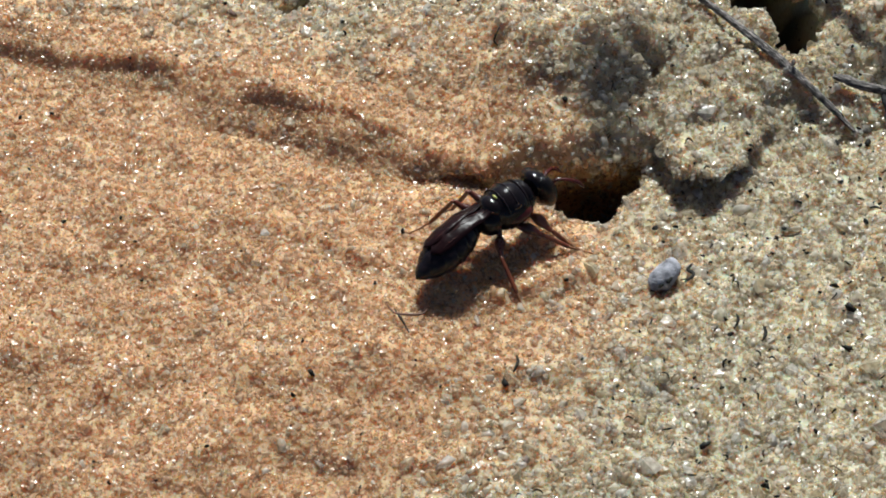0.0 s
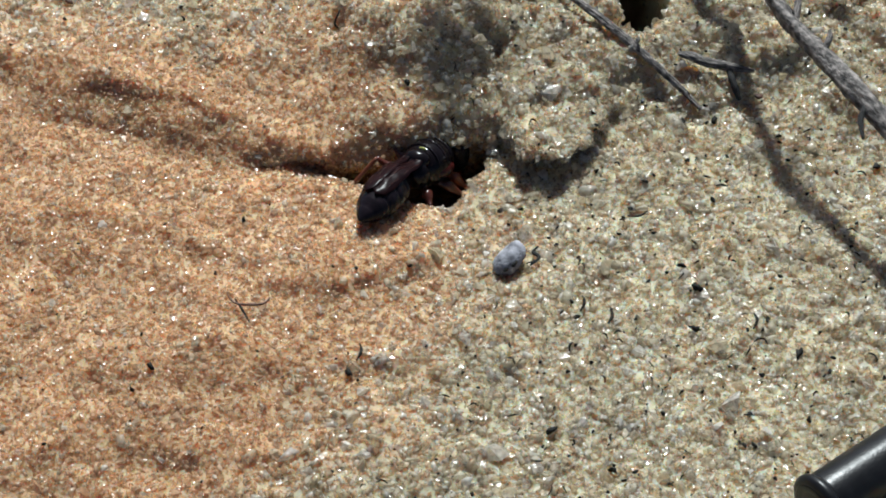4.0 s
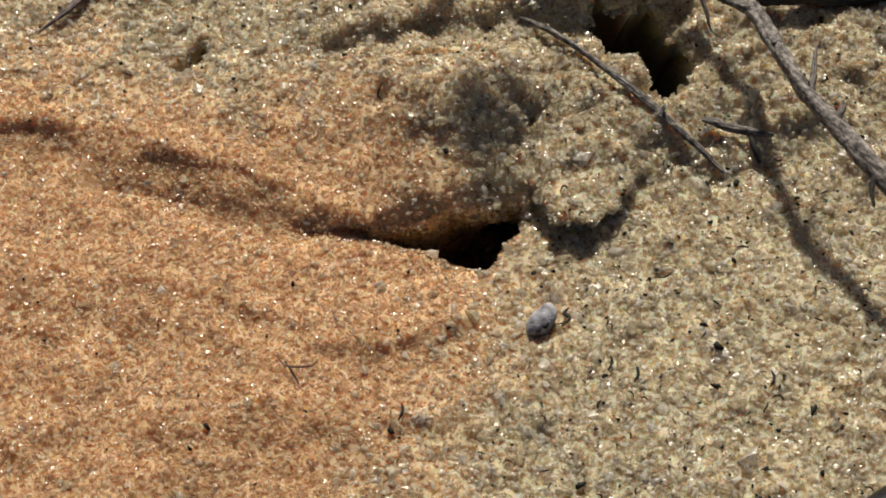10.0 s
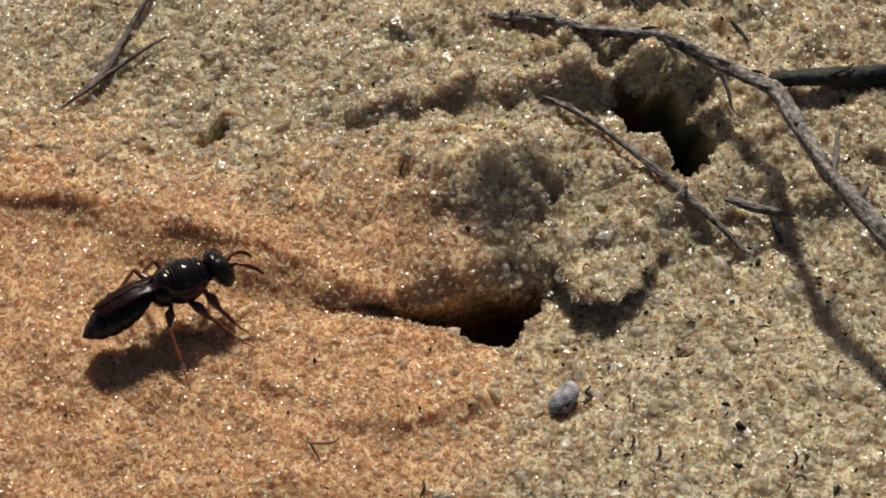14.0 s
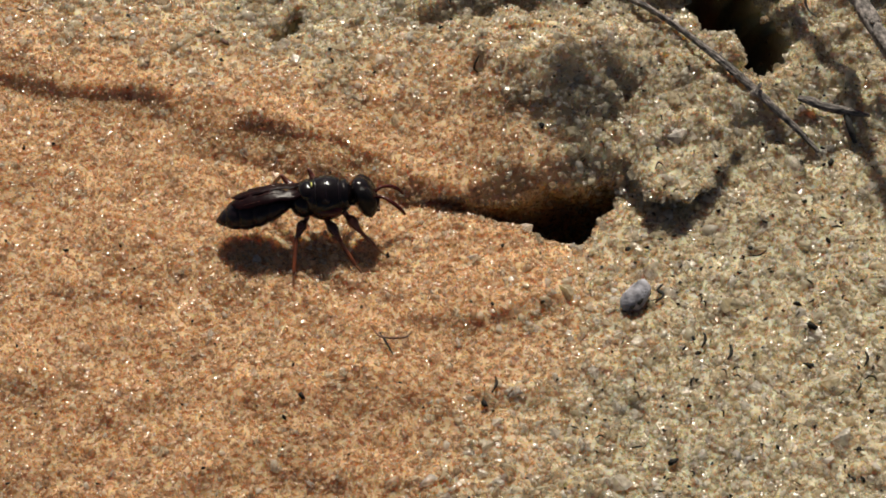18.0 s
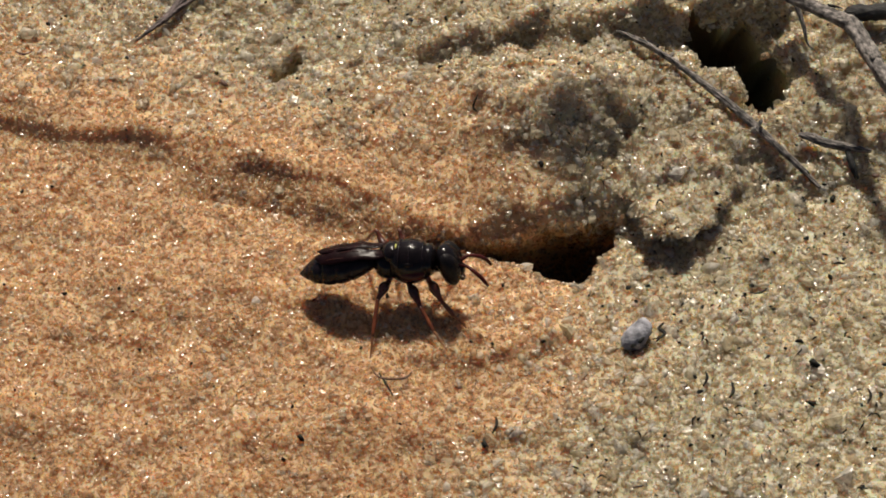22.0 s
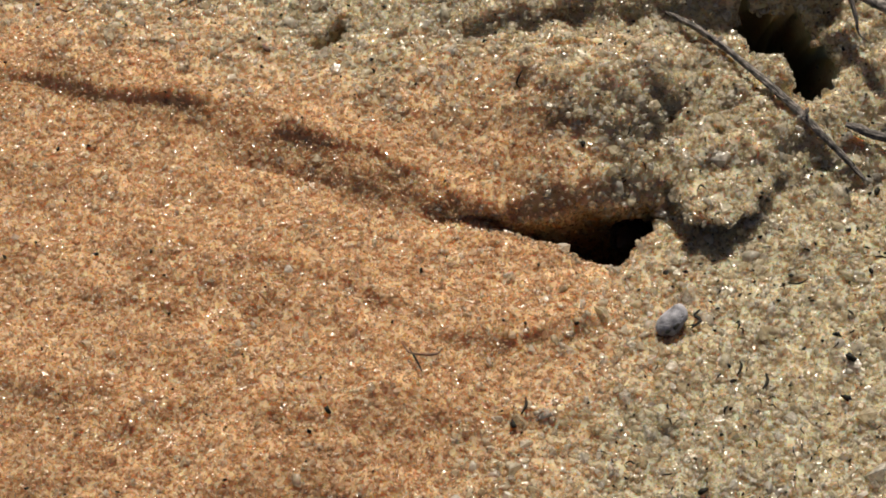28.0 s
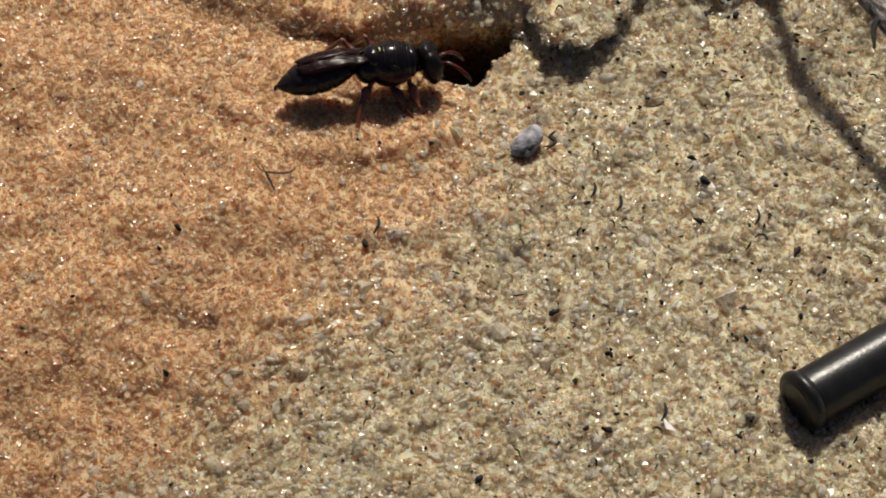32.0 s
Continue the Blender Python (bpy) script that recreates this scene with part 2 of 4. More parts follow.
# ---------------------------------------------------------------- mesh helpers
def mesh_from(name, verts, faces, mat, smooth=True, uvs=None):
    mesh = bpy.data.meshes.new(name)
    mesh.from_pydata([(x * MM, y * MM, z * MM) for x, y, z in verts], [], faces)
    mesh.materials.append(mat)
    mesh.polygons.foreach_set("use_smooth", [smooth] * len(mesh.polygons))
    if uvs is not None:
        layer = mesh.uv_layers.new(name="along")
        for loop in mesh.loops:
            layer.data[loop.index].uv = uvs[loop.vertex_index]
    mesh.update()
    return mesh


def part(name, mesh, parent, label=""):
    ob = new(name, mesh)
    ob.parent = parent
    return tagged(ob, label)


def thing(name, m, label, category, group="", mesh=None, kind=""):
    ob = new(name, mesh)
    ob.matrix_world = m
    return tagged(ob, label, category, group, kind)


def smooth_path(points, steps):
    """Catmull-Rom through the points (any number of columns)."""
    p = np.array(points, float)
    p = np.vstack([2 * p[0] - p[1], p, 2 * p[-1] - p[-2]])
    out = []
    for i in range(1, len(p) - 2):
        for s in np.linspace(0, 1, steps, endpoint=False):
            a, b, c, d = p[i - 1], p[i], p[i + 1], p[i + 2]
            out.append(0.5 * (2 * b + (c - a) * s + (2 * a - 5 * b + 4 * c - d) * s * s + (3 * b - a - 3 * c + d) * s ** 3))
    out.append(p[-2])
    return np.array(out)


def tube(points, sides=10, steps=5, rough=0.0, seed=0, flat=1.0):
    """A swept stem. points: x, y, z, radius. Returns verts, faces, uvs."""
    path = smooth_path(points, steps)
    rng = np.random.default_rng(seed)
    verts, faces, uvs = [], [], []
    run, prev = 0.0, None
    lobes = rng.uniform(0, 6.28, 3)
    side = None
    for i, (x, y, z, r) in enumerate(path):
        a, b = path[max(i - 1, 0), :3], path[min(i + 1, len(path) - 1), :3]
        ahead = (b - a) / (np.linalg.norm(b - a) + 1e-9)
        if side is None:
            side = np.cross(ahead, (0, 0, 1.0))
            if np.linalg.norm(side) < 0.1:
                side = np.cross(ahead, (0, 1.0, 0))
        side = side - ahead * (side @ ahead)
        side /= np.linalg.norm(side)
        up = np.cross(side, ahead)
        if prev is not None:
            run += np.linalg.norm(path[i, :3] - prev)
        prev = path[i, :3]
        for k in range(sides):
            g = 2 * math.pi * k / sides
            w = r * (1 + rough * (0.5 * math.sin(2 * g + lobes[0] + run * 0.6) + 0.4 * math.sin(3 * g + lobes[1] - run * 0.4) + rng.normal(0, 0.3)))
            q = path[i, :3] + w * (math.cos(g) * side + flat * math.sin(g) * up)
            verts.append(tuple(q))
            uvs.append((k / sides if k <= sides / 2 else 1 - k / sides, run))
    n = len(path)
    for i in range(n - 1):
        for k in range(sides):
            k2 = (k + 1) % sides
            faces.append((i * sides + k, i * sides + k2, (i + 1) * sides + k2, (i + 1) * sides + k))
    for ring, flip in ((0, True), (n - 1, False)):
        c = len(verts)
        verts.append(tuple(path[ring, :3]))
        uvs.append((0.25, 0.0 if ring == 0 else run))
        for k in range(sides):
            tri = (ring * sides + k, ring * sides + (k + 1) % sides, c)
            faces.append(tri[::-1] if flip else tri)
    return verts, [f[::-1] for f in faces], uvs


def ball(centre, radii, rings=14, sides=20, shape=None):
    """An ellipsoid, its points passed through shape(v) on the unit sphere."""
    verts, faces = [], []
    for i in range(rings + 1):
        a = math.pi * i / rings
        for k in range(sides if 0 < i < rings else 1):
            b = 2 * math.pi * k / sides
            v = np.array((-math.cos(a), math.sin(a) * math.cos(b), math.sin(a) * math.sin(b)))
            if shape:
                v = shape(v)
            verts.append(tuple(np.array(centre) + v * radii))

    def at(i, k):
        return 0 if i == 0 else (1 + (rings - 1) * sides if i == rings else 1 + (i - 1) * sides + k % sides)
    for i in range(rings):
        for k in range(sides):
            f = [at(i, k), at(i, k + 1), at(i + 1, k + 1), at(i + 1, k)]
            f = [q for n, q in enumerate(f) if q not in f[:n]]
            faces.append(tuple(f[::-1]))
    return verts, faces


# ---------------------------------------------------------------- the lie of the sand
LATTICE = np.random.default_rng(11).uniform(-1, 1, (257, 257))


def waves(x, y, size, turn=0.0, stretch=1.0):
    """Smooth value noise of about the given size in mm, between -1 and 1."""
    c, s = math.cos(turn), math.sin(turn)
    u, v = (c * x + s * y) / (size * stretch) + 57.3, (-s * x + c * y) / size + 91.7
    i, j = np.floor(u), np.floor(v)
    fu, fv = u - i, v - j
    fu, fv = fu * fu * (3 - 2 * fu), fv * fv * (3 - 2 * fv)
    i, j = i.astype(int) % 256, j.astype(int) % 256
    return (LATTICE[i, j] * (1 - fu) + LATTICE[i + 1, j] * fu) * (1 - fv) + (LATTICE[i, j + 1] * (1 - fu) + LATTICE[i + 1, j + 1] * fu) * fv


def ease(v):
    v = np.clip(v, 0, 1)
    return v * v * (3 - 2 * v)


def near_line(x, y, pts):
    """The distance to a line of points."""
    best = np.full(np.shape(x), 1e9)
    for (ax, ay), (bx, by) in zip(pts, pts[1:]):
        t = np.clip(((x - ax) * (bx - ax) + (y - ay) * (by - ay)) / ((bx - ax) ** 2 + (by - ay) ** 2), 0, 1)
        best = np.minimum(best, np.hypot(x - ax - t * (bx - ax), y - ay - t * (by - ay)))
    return best


def zone(x, y):
    """1 in the fine orange sand, 0 in the coarse pale sand."""
    edge_x = np.interp(y, [-30, -24, -19, -15.7, -10.5, -6.1, -3.0, 0.6, 3, 6, 9, 12, 14.5], [-16, -11, -5.5, -0.5, 1.2, 4.0, 5.8, 6.2, 4.4, 2.4, 1.6, 1.6, 1.6])
    edge_y = np.interp(x, [-60, -30, -24, -17, -10, -6, 1.5, 6], [24, 20, 18.5, 15.2, 13.4, 12.8, 11.4, 10])
    d = np.minimum(edge_x - x, edge_y - y) + 2.2 * waves(x, y, 3.0) + 1.0 * waves(x + 40, y, 0.9)
    return ease(d / 13.0 + 0.55) * np.exp(-(np.maximum(np.hypot(x, y) - 70, 0) / 60) ** 2)


def terrace(x, y, line, drop, width, back=5.0):
    """A small scarp along a line of points in plan: a step up away from the camera that dies out behind it and at its ends."""
    px, py = [p[0] for p in line], [p[1] for p in line]
    d = y - np.interp(x, px, py) + 0.14 * waves(x, y + 20, 1.5) + 0.13 * waves(x + 30, y, 0.6)
    along = ease((x - px[0] + 2.0) / 3.0) * ease((px[-1] + 2.0 - x) / 3.0)
    return drop * along * ease(d / width) * np.exp(-(np.maximum(d - width, 0) / back) ** 2)


TERRACES = [  # line in plan, drop, width
    ([(-42, 12.4), (-33, 12.2), (-29.3, 11.8), (-27.2, 11.0), (-24.5, 10.65), (-22.5, 10.95), (-20.0, 10.3)], 0.62, 0.85),
    ([(-15.2, 8.4), (-13.5, 8.1), (-11.8, 7.4), (-9.1, 6.5), (-7.0, 5.6)], 0.38, 0.5),
    ([(-19.9, 7.1), (-15.9, 6.8), (-13.7, 5.9), (-10.5, 4.8)], 0.24, 0.8),
    ([(-15.9, -0.9), (-13.6, -1.2), (-11.0, -2.1), (-8.4, -3.75)], 0.3, 0.8),
    ([(-25.3, -3.8), (-22.2, -3.9), (-19.0, -4.4)], 0.25, 0.9),
    ([(-6.4, -5.9), (-1.8, -6.0), (1.3, -5.6), (2.9, -4.8)], 0.45, 1.0),
    ([(-14.6, -12.2), (-9.1, -12.4), (-5.0, -12.6)], 0.36, 1.8),
    ([(-16.9, -16.5), (-13.4, -16.0), (-8.9, -16.4), (-5.3, -17.2)], 0.4, 2.0),
    ([(-29, -10.9), (-25.6, -11.0), (-23.9, -10.1)], 0.34, 1.5),
    ([(-23.0, -21.4), (-18.8, -20.4), (-14.4, -20.8), (-10.9, -21.6)], 0.45, 2.2),
    ([(0.0, 13.5), (2.8, 13.9), (5.0, 13.4)], 0.3, 0.35)]


def hole_mask(x, y):
    """0 outside the burrow's mouth, 1 at its heart."""
    floor_y = np.interp(x, [-6.8, -5.8, -3.6, -1.8, -0.4, 1.8, 3.1, 4.5, 5.3, 5.9, 6.6, 7.2], [3.3, 2.7, 2.35, 2.2, 1.8, 0.8, 0.3, 0.0, 1.2, 2.2, 3.1, 3.7]) + 0.25 * waves(x, y, 1.1)
    roof_y = np.interp(x, [-6.8, -4.6, -1.8, 0.4, 2.2, 6.4, 7.2], [3.5, 3.45, 3.3, 3.6, 4.1, 4.5, 4.2]) + 0.25 * waves(x + 9, y, 0.9)
    return np.minimum(y - floor_y, roof_y - y), np.minimum(x + 6.8, 7.2 - x)


def surface(x, y):
    """Where the sand at plan position x, y lies, in mm: three arrays."""
    x, y = np.asarray(x, float), np.asarray(y, float)
    fade = np.exp(-(np.maximum(np.hypot(x, y) - 45, 0) / 40) ** 2)
    z = 0.45 * waves(x, y, 9.0) + 0.2 * waves(x, y, 3.4) + 0.13 * waves(x, y, 1.3) + 0.07 * waves(x, y, 0.6)
    orange = zone(x, y)
    z += orange * (0.26 * waves(x, y, 2.6, -0.35, 3.5) + 0.1 * waves(x, y + 7, 1.1) - 0.1) + (1 - orange) * ((0.1 * waves(x, y, 0.75) + 0.12 * waves(x + 5, y, 1.5) + 0.14 * waves(x, y + 30, 2.8)) * (1 + 2.2 * ease((y - 3) / 6) * ease((x + 4) / 6)))
    # the long scarp that steps up away from the burrow
    line = np.interp(x, [-40, -30, -21, -15.6, -10.6, -2.4, 2.2, 6, 7.0, 7.5, 8.2, 8.8, 10.1, 12.2, 13.0, 13.6, 15, 17, 20, 40], [12, 10.6, 9.6, 7.4, 4.6, 2.6, 3.35, 3.7, 4.0, 4.9, 3.8, 3.2, 3.4, 4.1, 5.3, 6.5, 7.2, 7.8, 9, 12])
    rise = np.interp(x, [-40, -30, -20, -14, -8, -3, 2, 7, 9, 13, 15, 17, 20, 40], [0.0, 0.0, 0.0, 0.1, 0.5, 0.95, 1.45, 1.35, 0.95, 0.5, 0.25, 0.2, 0.2, 0.2])
    width = np.interp(x, [-30, -10, -3, 1, 7, 8, 13, 16], [2.2, 2.2, 1.6, 2.5, 2.1, 0.55, 0.6, 1.6])
    step = ease((y - line - 0.3 * waves(x, y, 1.7) - 0.25 * waves(x, y + 50, 0.7)) / width)
    z += rise * step * (1 - 0.35 * ease((y - line - width) / 16))
    z -= 0.2 * np.exp(-((y - line + 0.4) / 1.1) ** 2) * ease((2 - x) / 3) * ease((x + 26) / 6)
    z += 1.75 * np.exp(-((y - 11.6) / 3.6) ** 2) * ease((x + 6) / 7) * ease((9.5 - x) / 4)
    for edge, drop, breadth in TERRACES:
        z += terrace(x, y, edge, drop, breadth)
    # the foot of the orange fan slopes off
    z -= 0.16 * np.clip(-9.5 - y + 1.2 * waves(x, y, 5.0), 0, 19) * ease((1 - x) / 9)
    # the lump of pale sand beside the mouth
    bump_r = np.hypot((x - 10.5) / 3.0, (y - 6.0) / 3.6)
    z += 0.75 * ease((1.15 - bump_r) / 0.6) * (1 + 0.4 * waves(x, y, 1.1))
    z += 0.9 * ease((y - 4.5) / 8) * ease((x + 8) / 6)
    crack = near_line(x, y, [(7.5, 3.4), (7.2, 4.4), (7.6, 6.0), (7.1, 7.6), (7.4, 9.8)]) + 0.22 * waves(x, y, 0.8)
    z -= 0.45 * np.exp(-(crack / 0.38) ** 2) + 0.9 * np.exp(-((x - 7.3) ** 2 + (y - 9.6) ** 2) / 0.4) + 0.4 * np.exp(-(near_line(x, y, [(13.4, 4.2), (13.9, 6.2), (15.4, 7.0)]) / 0.7) ** 2)
    # a lower scarp farther back, and hollows
    back = np.interp(x, [-40, -8, -3, 1, 6, 12, 40], [22, 15.9, 15.8, 16.8, 17.0, 17.0, 24])
    z += np.interp(x, [-14, -7, 0, 6, 10, 15, 20], [0, 0.3, 0.65, 0.75, 2.4, 2.2, 0.3]) * (1 + 0.5 * waves(x, y, 2.4) + 0.3 * waves(x, y, 1.0)) * ease((y - back - 0.7 * waves(x, y, 1.9)) / np.interp(x, [2, 8], [1.2, 2.4]))
    dip = near_line(x, y, [(-4.4, 16.1), (-2.8, 16.3), (-0.6, 16.4)]) + 0.45 * waves(x, y, 1.3)
    z += 0.55 * ease((y - 16.4) / 0.9) * ease((x + 5.0) / 2.5) * ease((0.5 - x) / 2.5) * ease((23 - y) / 5) - 0.4 * np.exp(-(dip / 0.7) ** 2)
    z -= 0.8 * np.exp(-((x + 1.4) ** 2 + (y - 11.3) ** 2) / 0.4)
    z -= 5.0 * ease(1.2 - (near_line(x, y, [(-12.3, 17.9), (-12.8, 16.8), (-13.6, 15.5)]) + 0.2 * waves(x, y, 0.6)) / 0.6)
    pit = near_line(x, y, [(12.8, 16.9), (14.8, 16.7), (15.9, 15.2), (15.9, 13.2)]) + 0.5 * waves(x, y, 1.2) + 0.25 * waves(x, y, 0.5)
    well = ease((1.5 - pit) / 0.45)
    z -= 0.5 * ease(1.6 - pit / 1.5)
    beyond = np.clip((y - np.interp(x, [12.8, 14.6, 15.6, 16.4], [16.9, 16.7, 14.5, 14.5])) / 1.2 + 0.5, 0, 1)
    under = well ** (2.6 - 2.0 * beyond)  # the far side is undercut, the near side drops sheer
    z *= fade
    # the burrow runs in and down under the scarp
    inside, ends = hole_mask(x, y)
    deep = ease(np.minimum(inside / 0.7, ends / 1.8))
    gut = ease(inside / 0.75) * ease((x + 2.2) / 3.4) * ease((7.1 - x) / 0.8)
    z = z - np.interp(x, [-6, -3, 0], [0.2, 0.7, 1.6]) * deep - 9.0 * gut - 22.0 * well * fade
    # the lip of the scarp hangs over
    lip = step * np.exp(-((y - line - 0.6) / 1.3) ** 2) * ease((x + 9) / 7) * ease((15 - x) / 3) * (1 - deep)
    return x + 2.0 * gut + 0.3 * deep, y + 5.5 * gut + 0.7 * deep + 14.0 * under - np.interp(x, [0, 2, 6, 7, 8.3, 12, 13.5], [0.3, 0.5, 0.5, 0.3, 1.4, 1.4, 0.7]) * lip * (1 + 0.5 * waves(x, y, 1.2)), z


def sand_floor():
    core_x, core_y = np.arange(-42, 42.01, 0.24), np.arange(-34, 38.01, 0.24)
    grow = np.cumsum(0.3 * 1.33 ** np.arange(36))
    xs = np.r_[core_x[0] - grow[::-1], core_x, core_x[-1] + grow]
    ys = np.r_[core_y[0] - grow[::-1], core_y, core_y[-1] + grow]
    gx, gy = np.meshgrid(xs, ys)
    px, py, pz = surface(gx, gy)
    verts = np.stack([px, py, pz - 0.035 + 0.025 * (1 - zone(gx, gy))], -1).reshape(-1, 3) * MM
    w, h = len(xs), len(ys)
    i = (np.arange(h - 1)[:, None] * w + np.arange(w - 1)).ravel()
    faces = np.stack([i, i + 1, i + 1 + w, i + w], -1)
    mesh = bulk_mesh("sand_ground", verts, faces, SAND_BED)
    mesh.polygons.foreach_set("use_smooth", np.ones(len(faces), bool))
    layer = mesh.attributes.new("zone", "FLOAT", "POINT")
    layer.data.foreach_set("value", zone(gx, gy).ravel().astype(np.float32))
    ob = new("ground", mesh)
    return tagged(ob, "bank of orange and pale coarse sand with a burrow", "sand", kind="structure")


def bulk_mesh(name, verts, faces, mat):
    mesh = bpy.data.meshes.new(name)
    k = faces.shape[1]
    mesh.vertices.add(len(verts))
    mesh.vertices.foreach_set("co", np.asarray(verts, np.float32).ravel())
    mesh.loops.add(faces.size)
    mesh.loops.foreach_set("vertex_index", faces.ravel().astype(np.int32))
    mesh.polygons.add(len(faces))
    mesh.polygons.foreach_set("loop_start", np.arange(0, faces.size, k, dtype=np.int32))
    mesh.update(calc_edges=True)
    mesh.polygons.foreach_set("use_smooth", np.zeros(len(faces), bool))
    mesh.materials.append(mat)
    return mesh


def crystal(seed):
    """One angular quartz grain about the unit sphere: verts and triangles."""
    rng = np.random.default_rng(seed)
    v = rng.normal(size=(12, 3))
    v = v / np.linalg.norm(v, axis=1, keepdims=True) * rng.uniform(0.78, 1.2, (12, 1))
    v *= np.array((1.12, rng.uniform(0.78, 1.0), rng.uniform(0.6, 0.85)))
    bm = bmesh.new()
    for q in v:
        bm.verts.new(q)
    bmesh.ops.convex_hull(bm, input=bm.verts)
    loose = [q for q in bm.verts if not q.link_faces]
    bmesh.ops.delete(bm, geom=loose, context="VERTS")
    bmesh.ops.triangulate(bm, faces=bm.faces)
    bm.verts.index_update()
    bm.normal_update()
    v = np.array([q.co for q in bm.verts])
    f = np.array([[q.index for q in p.verts] for p in bm.faces])
    bm.free()
    return v, f


KERNELS = [crystal(s) for s in range(12)]


def turns(rng, n):
    """Turns of grains that lie more or less on their flat side."""
    yaw, lean, way = rng.uniform(0, 6.28, n), rng.normal(0, 0.6, n), rng.uniform(0, 6.28, n)
    c, s = np.cos(yaw), np.sin(yaw)
    o, l = np.zeros(n), np.ones(n)
    spin = np.stack([np.stack([c, -s, o], -1), np.stack([s, c, o], -1), np.stack([o, o, l], -1)], -2)
    kx, ky, ca, sa = np.cos(way), np.sin(way), np.cos(lean), np.sin(lean)
    tip = np.stack([np.stack([ca + kx * kx * (1 - ca), kx * ky * (1 - ca), ky * sa], -1),
                    np.stack([kx * ky * (1 - ca), ca + ky * ky * (1 - ca), -kx * sa], -1),
                    np.stack([-ky * sa, kx * sa, ca], -1)], -2)
    return tip @ spin


def grain_bed(name, places, radii, mat, label, seed):
    """Thousands of sand grains in one mesh."""
    rng = np.random.default_rng(seed)
    pick = rng.integers(0, len(KERNELS), len(places))
    all_v, all_f, n = [], [], 0
    for k, (v, f) in enumerate(KERNELS):
        mine = np.where(pick == k)[0]
        r = turns(rng, len(mine))
        pts = np.einsum("nij,vj->nvi", r, v) * radii[mine, None, None] + places[mine, None, :]
        all_v.append(pts.reshape(-1, 3))
        all_f.append((f[None] + (n + np.arange(len(mine)) * len(v))[:, None, None]).reshape(-1, 3))
        n += len(mine) * len(v)
    mesh = bulk_mesh(name, np.concatenate(all_v) * MM, np.concatenate(all_f), mat)
    worn = np.concatenate([np.full((pick == k).sum() * len(f), k % 3 == 0) for k, (v, f) in enumerate(KERNELS)])
    mesh.polygons.foreach_set("use_smooth", worn)
    return tagged(new(name, mesh), label, "sand", kind="stuff")


def scatter(pitch, seed, box=(-37, 33, -29.5, 32)):
    """Plan positions on a jittered grid."""
    rng = np.random.default_rng(seed)
    gx, gy = np.meshgrid(np.arange(box[0], box[1], pitch), np.arange(box[2], box[3], pitch))
    return gx.ravel() + rng.uniform(-0.5, 0.5, gx.size) * pitch, gy.ravel() + rng.uniform(-0.5, 0.5, gx.size) * pitch, rng


def stretch(x, y):
    """How much larger the sand's surface is than its plan."""
    e = 0.05
    p, q, r = (np.stack(surface(*at), -1) for at in ((x, y), (x + e, y), (x, y + e)))
    return np.linalg.norm(np.cross(q - p, r - p), axis=-1) / e ** 2


def more_on_steeps(pitch, seed):
    """Further plan positions where the surface is steep."""
    x, y, rng = scatter(pitch, seed, (-16, 20, -2, 23))
    keep = rng.uniform(size=x.size) < np.clip((stretch(x, y) - 1.25) / 4, 0, 1)
    return x[keep], y[keep]


def sand_grains():
    x, y, rng = scatter(0.188, 21)
    ex, ey = more_on_steeps(0.105, 51)
    x, y = np.r_[x, ex], np.r_[y, ey]
    keep = rng.uniform(size=x.size) < np.maximum(np.maximum(zone(x, y), 0.95 * (hole_mask(x, y)[0] > 0)) ** 1.2, 0.05 + 0.2 * ease((24 - x) / 26))
    x, y = x[keep], y[keep]
    p = np.stack(surface(x, y), -1)
    r = rng.lognormal(math.log(0.143), 0.3, x.size)
    p[:, 2] += rng.uniform(-0.12, 0.06, x.size)
    grain_bed("orange_sand", p, r, ORANGE, "fine orange quartz sand drifted over the bank", 5)
    x, y, rng = scatter(0.215, 22)
    ex, ey = more_on_steeps(0.13, 52)
    x, y = np.r_[x, ex], np.r_[y, ey]
    keep = rng.uniform(size=x.size) < 1.0 - zone(x, y) ** 1.5 * 0.97
    x, y = x[keep], y[keep]
    p = np.stack(surface(x, y), -1)
    r = rng.lognormal(math.log(0.186), 0.38, x.size)
    p[:, 2] += rng.uniform(-0.15, 0.09, x.size)
    grain_bed("pale_sand", p, r, PALE, "coarse pale yellow-grey quartz sand", 6)


sand_floor()
sand_grains()


def height(x, y):
    return float(surface(np.array([x]), np.array([y]))[2][0])


# ---------------------------------------------------------------- twigs
def lifted(points, rise):
    """Raises points along the line of sight, so that they stay on it."""
    return [(x, y - 0.78 * rise, z + rise, r) for x, y, z, r in points]


def laid(points, gap):
    """Slides points along the line of sight until they lie on the sand."""
    out = []
    for x, y, z, r in points:
        for _ in range(12):
            want = max(height(x, y), height(x - 0.5, y), height(x + 0.5, y)) + r + gap
            y, z = y - 0.78 * 0.6 * (want - z), z + 0.6 * (want - z)
        out.append((x, y, z, r))
    return out


def stem(name, points, mat, parent, rough=0.12, seed=0, sides=10, rise=0.0, gap=None):
    points = lifted(points, rise) if gap is None else laid(points, gap)
    v, f, uv = tube(points, sides, 9, rough, seed)
    return part(name, mesh_from(name, v, f, mat, True, uv), parent)


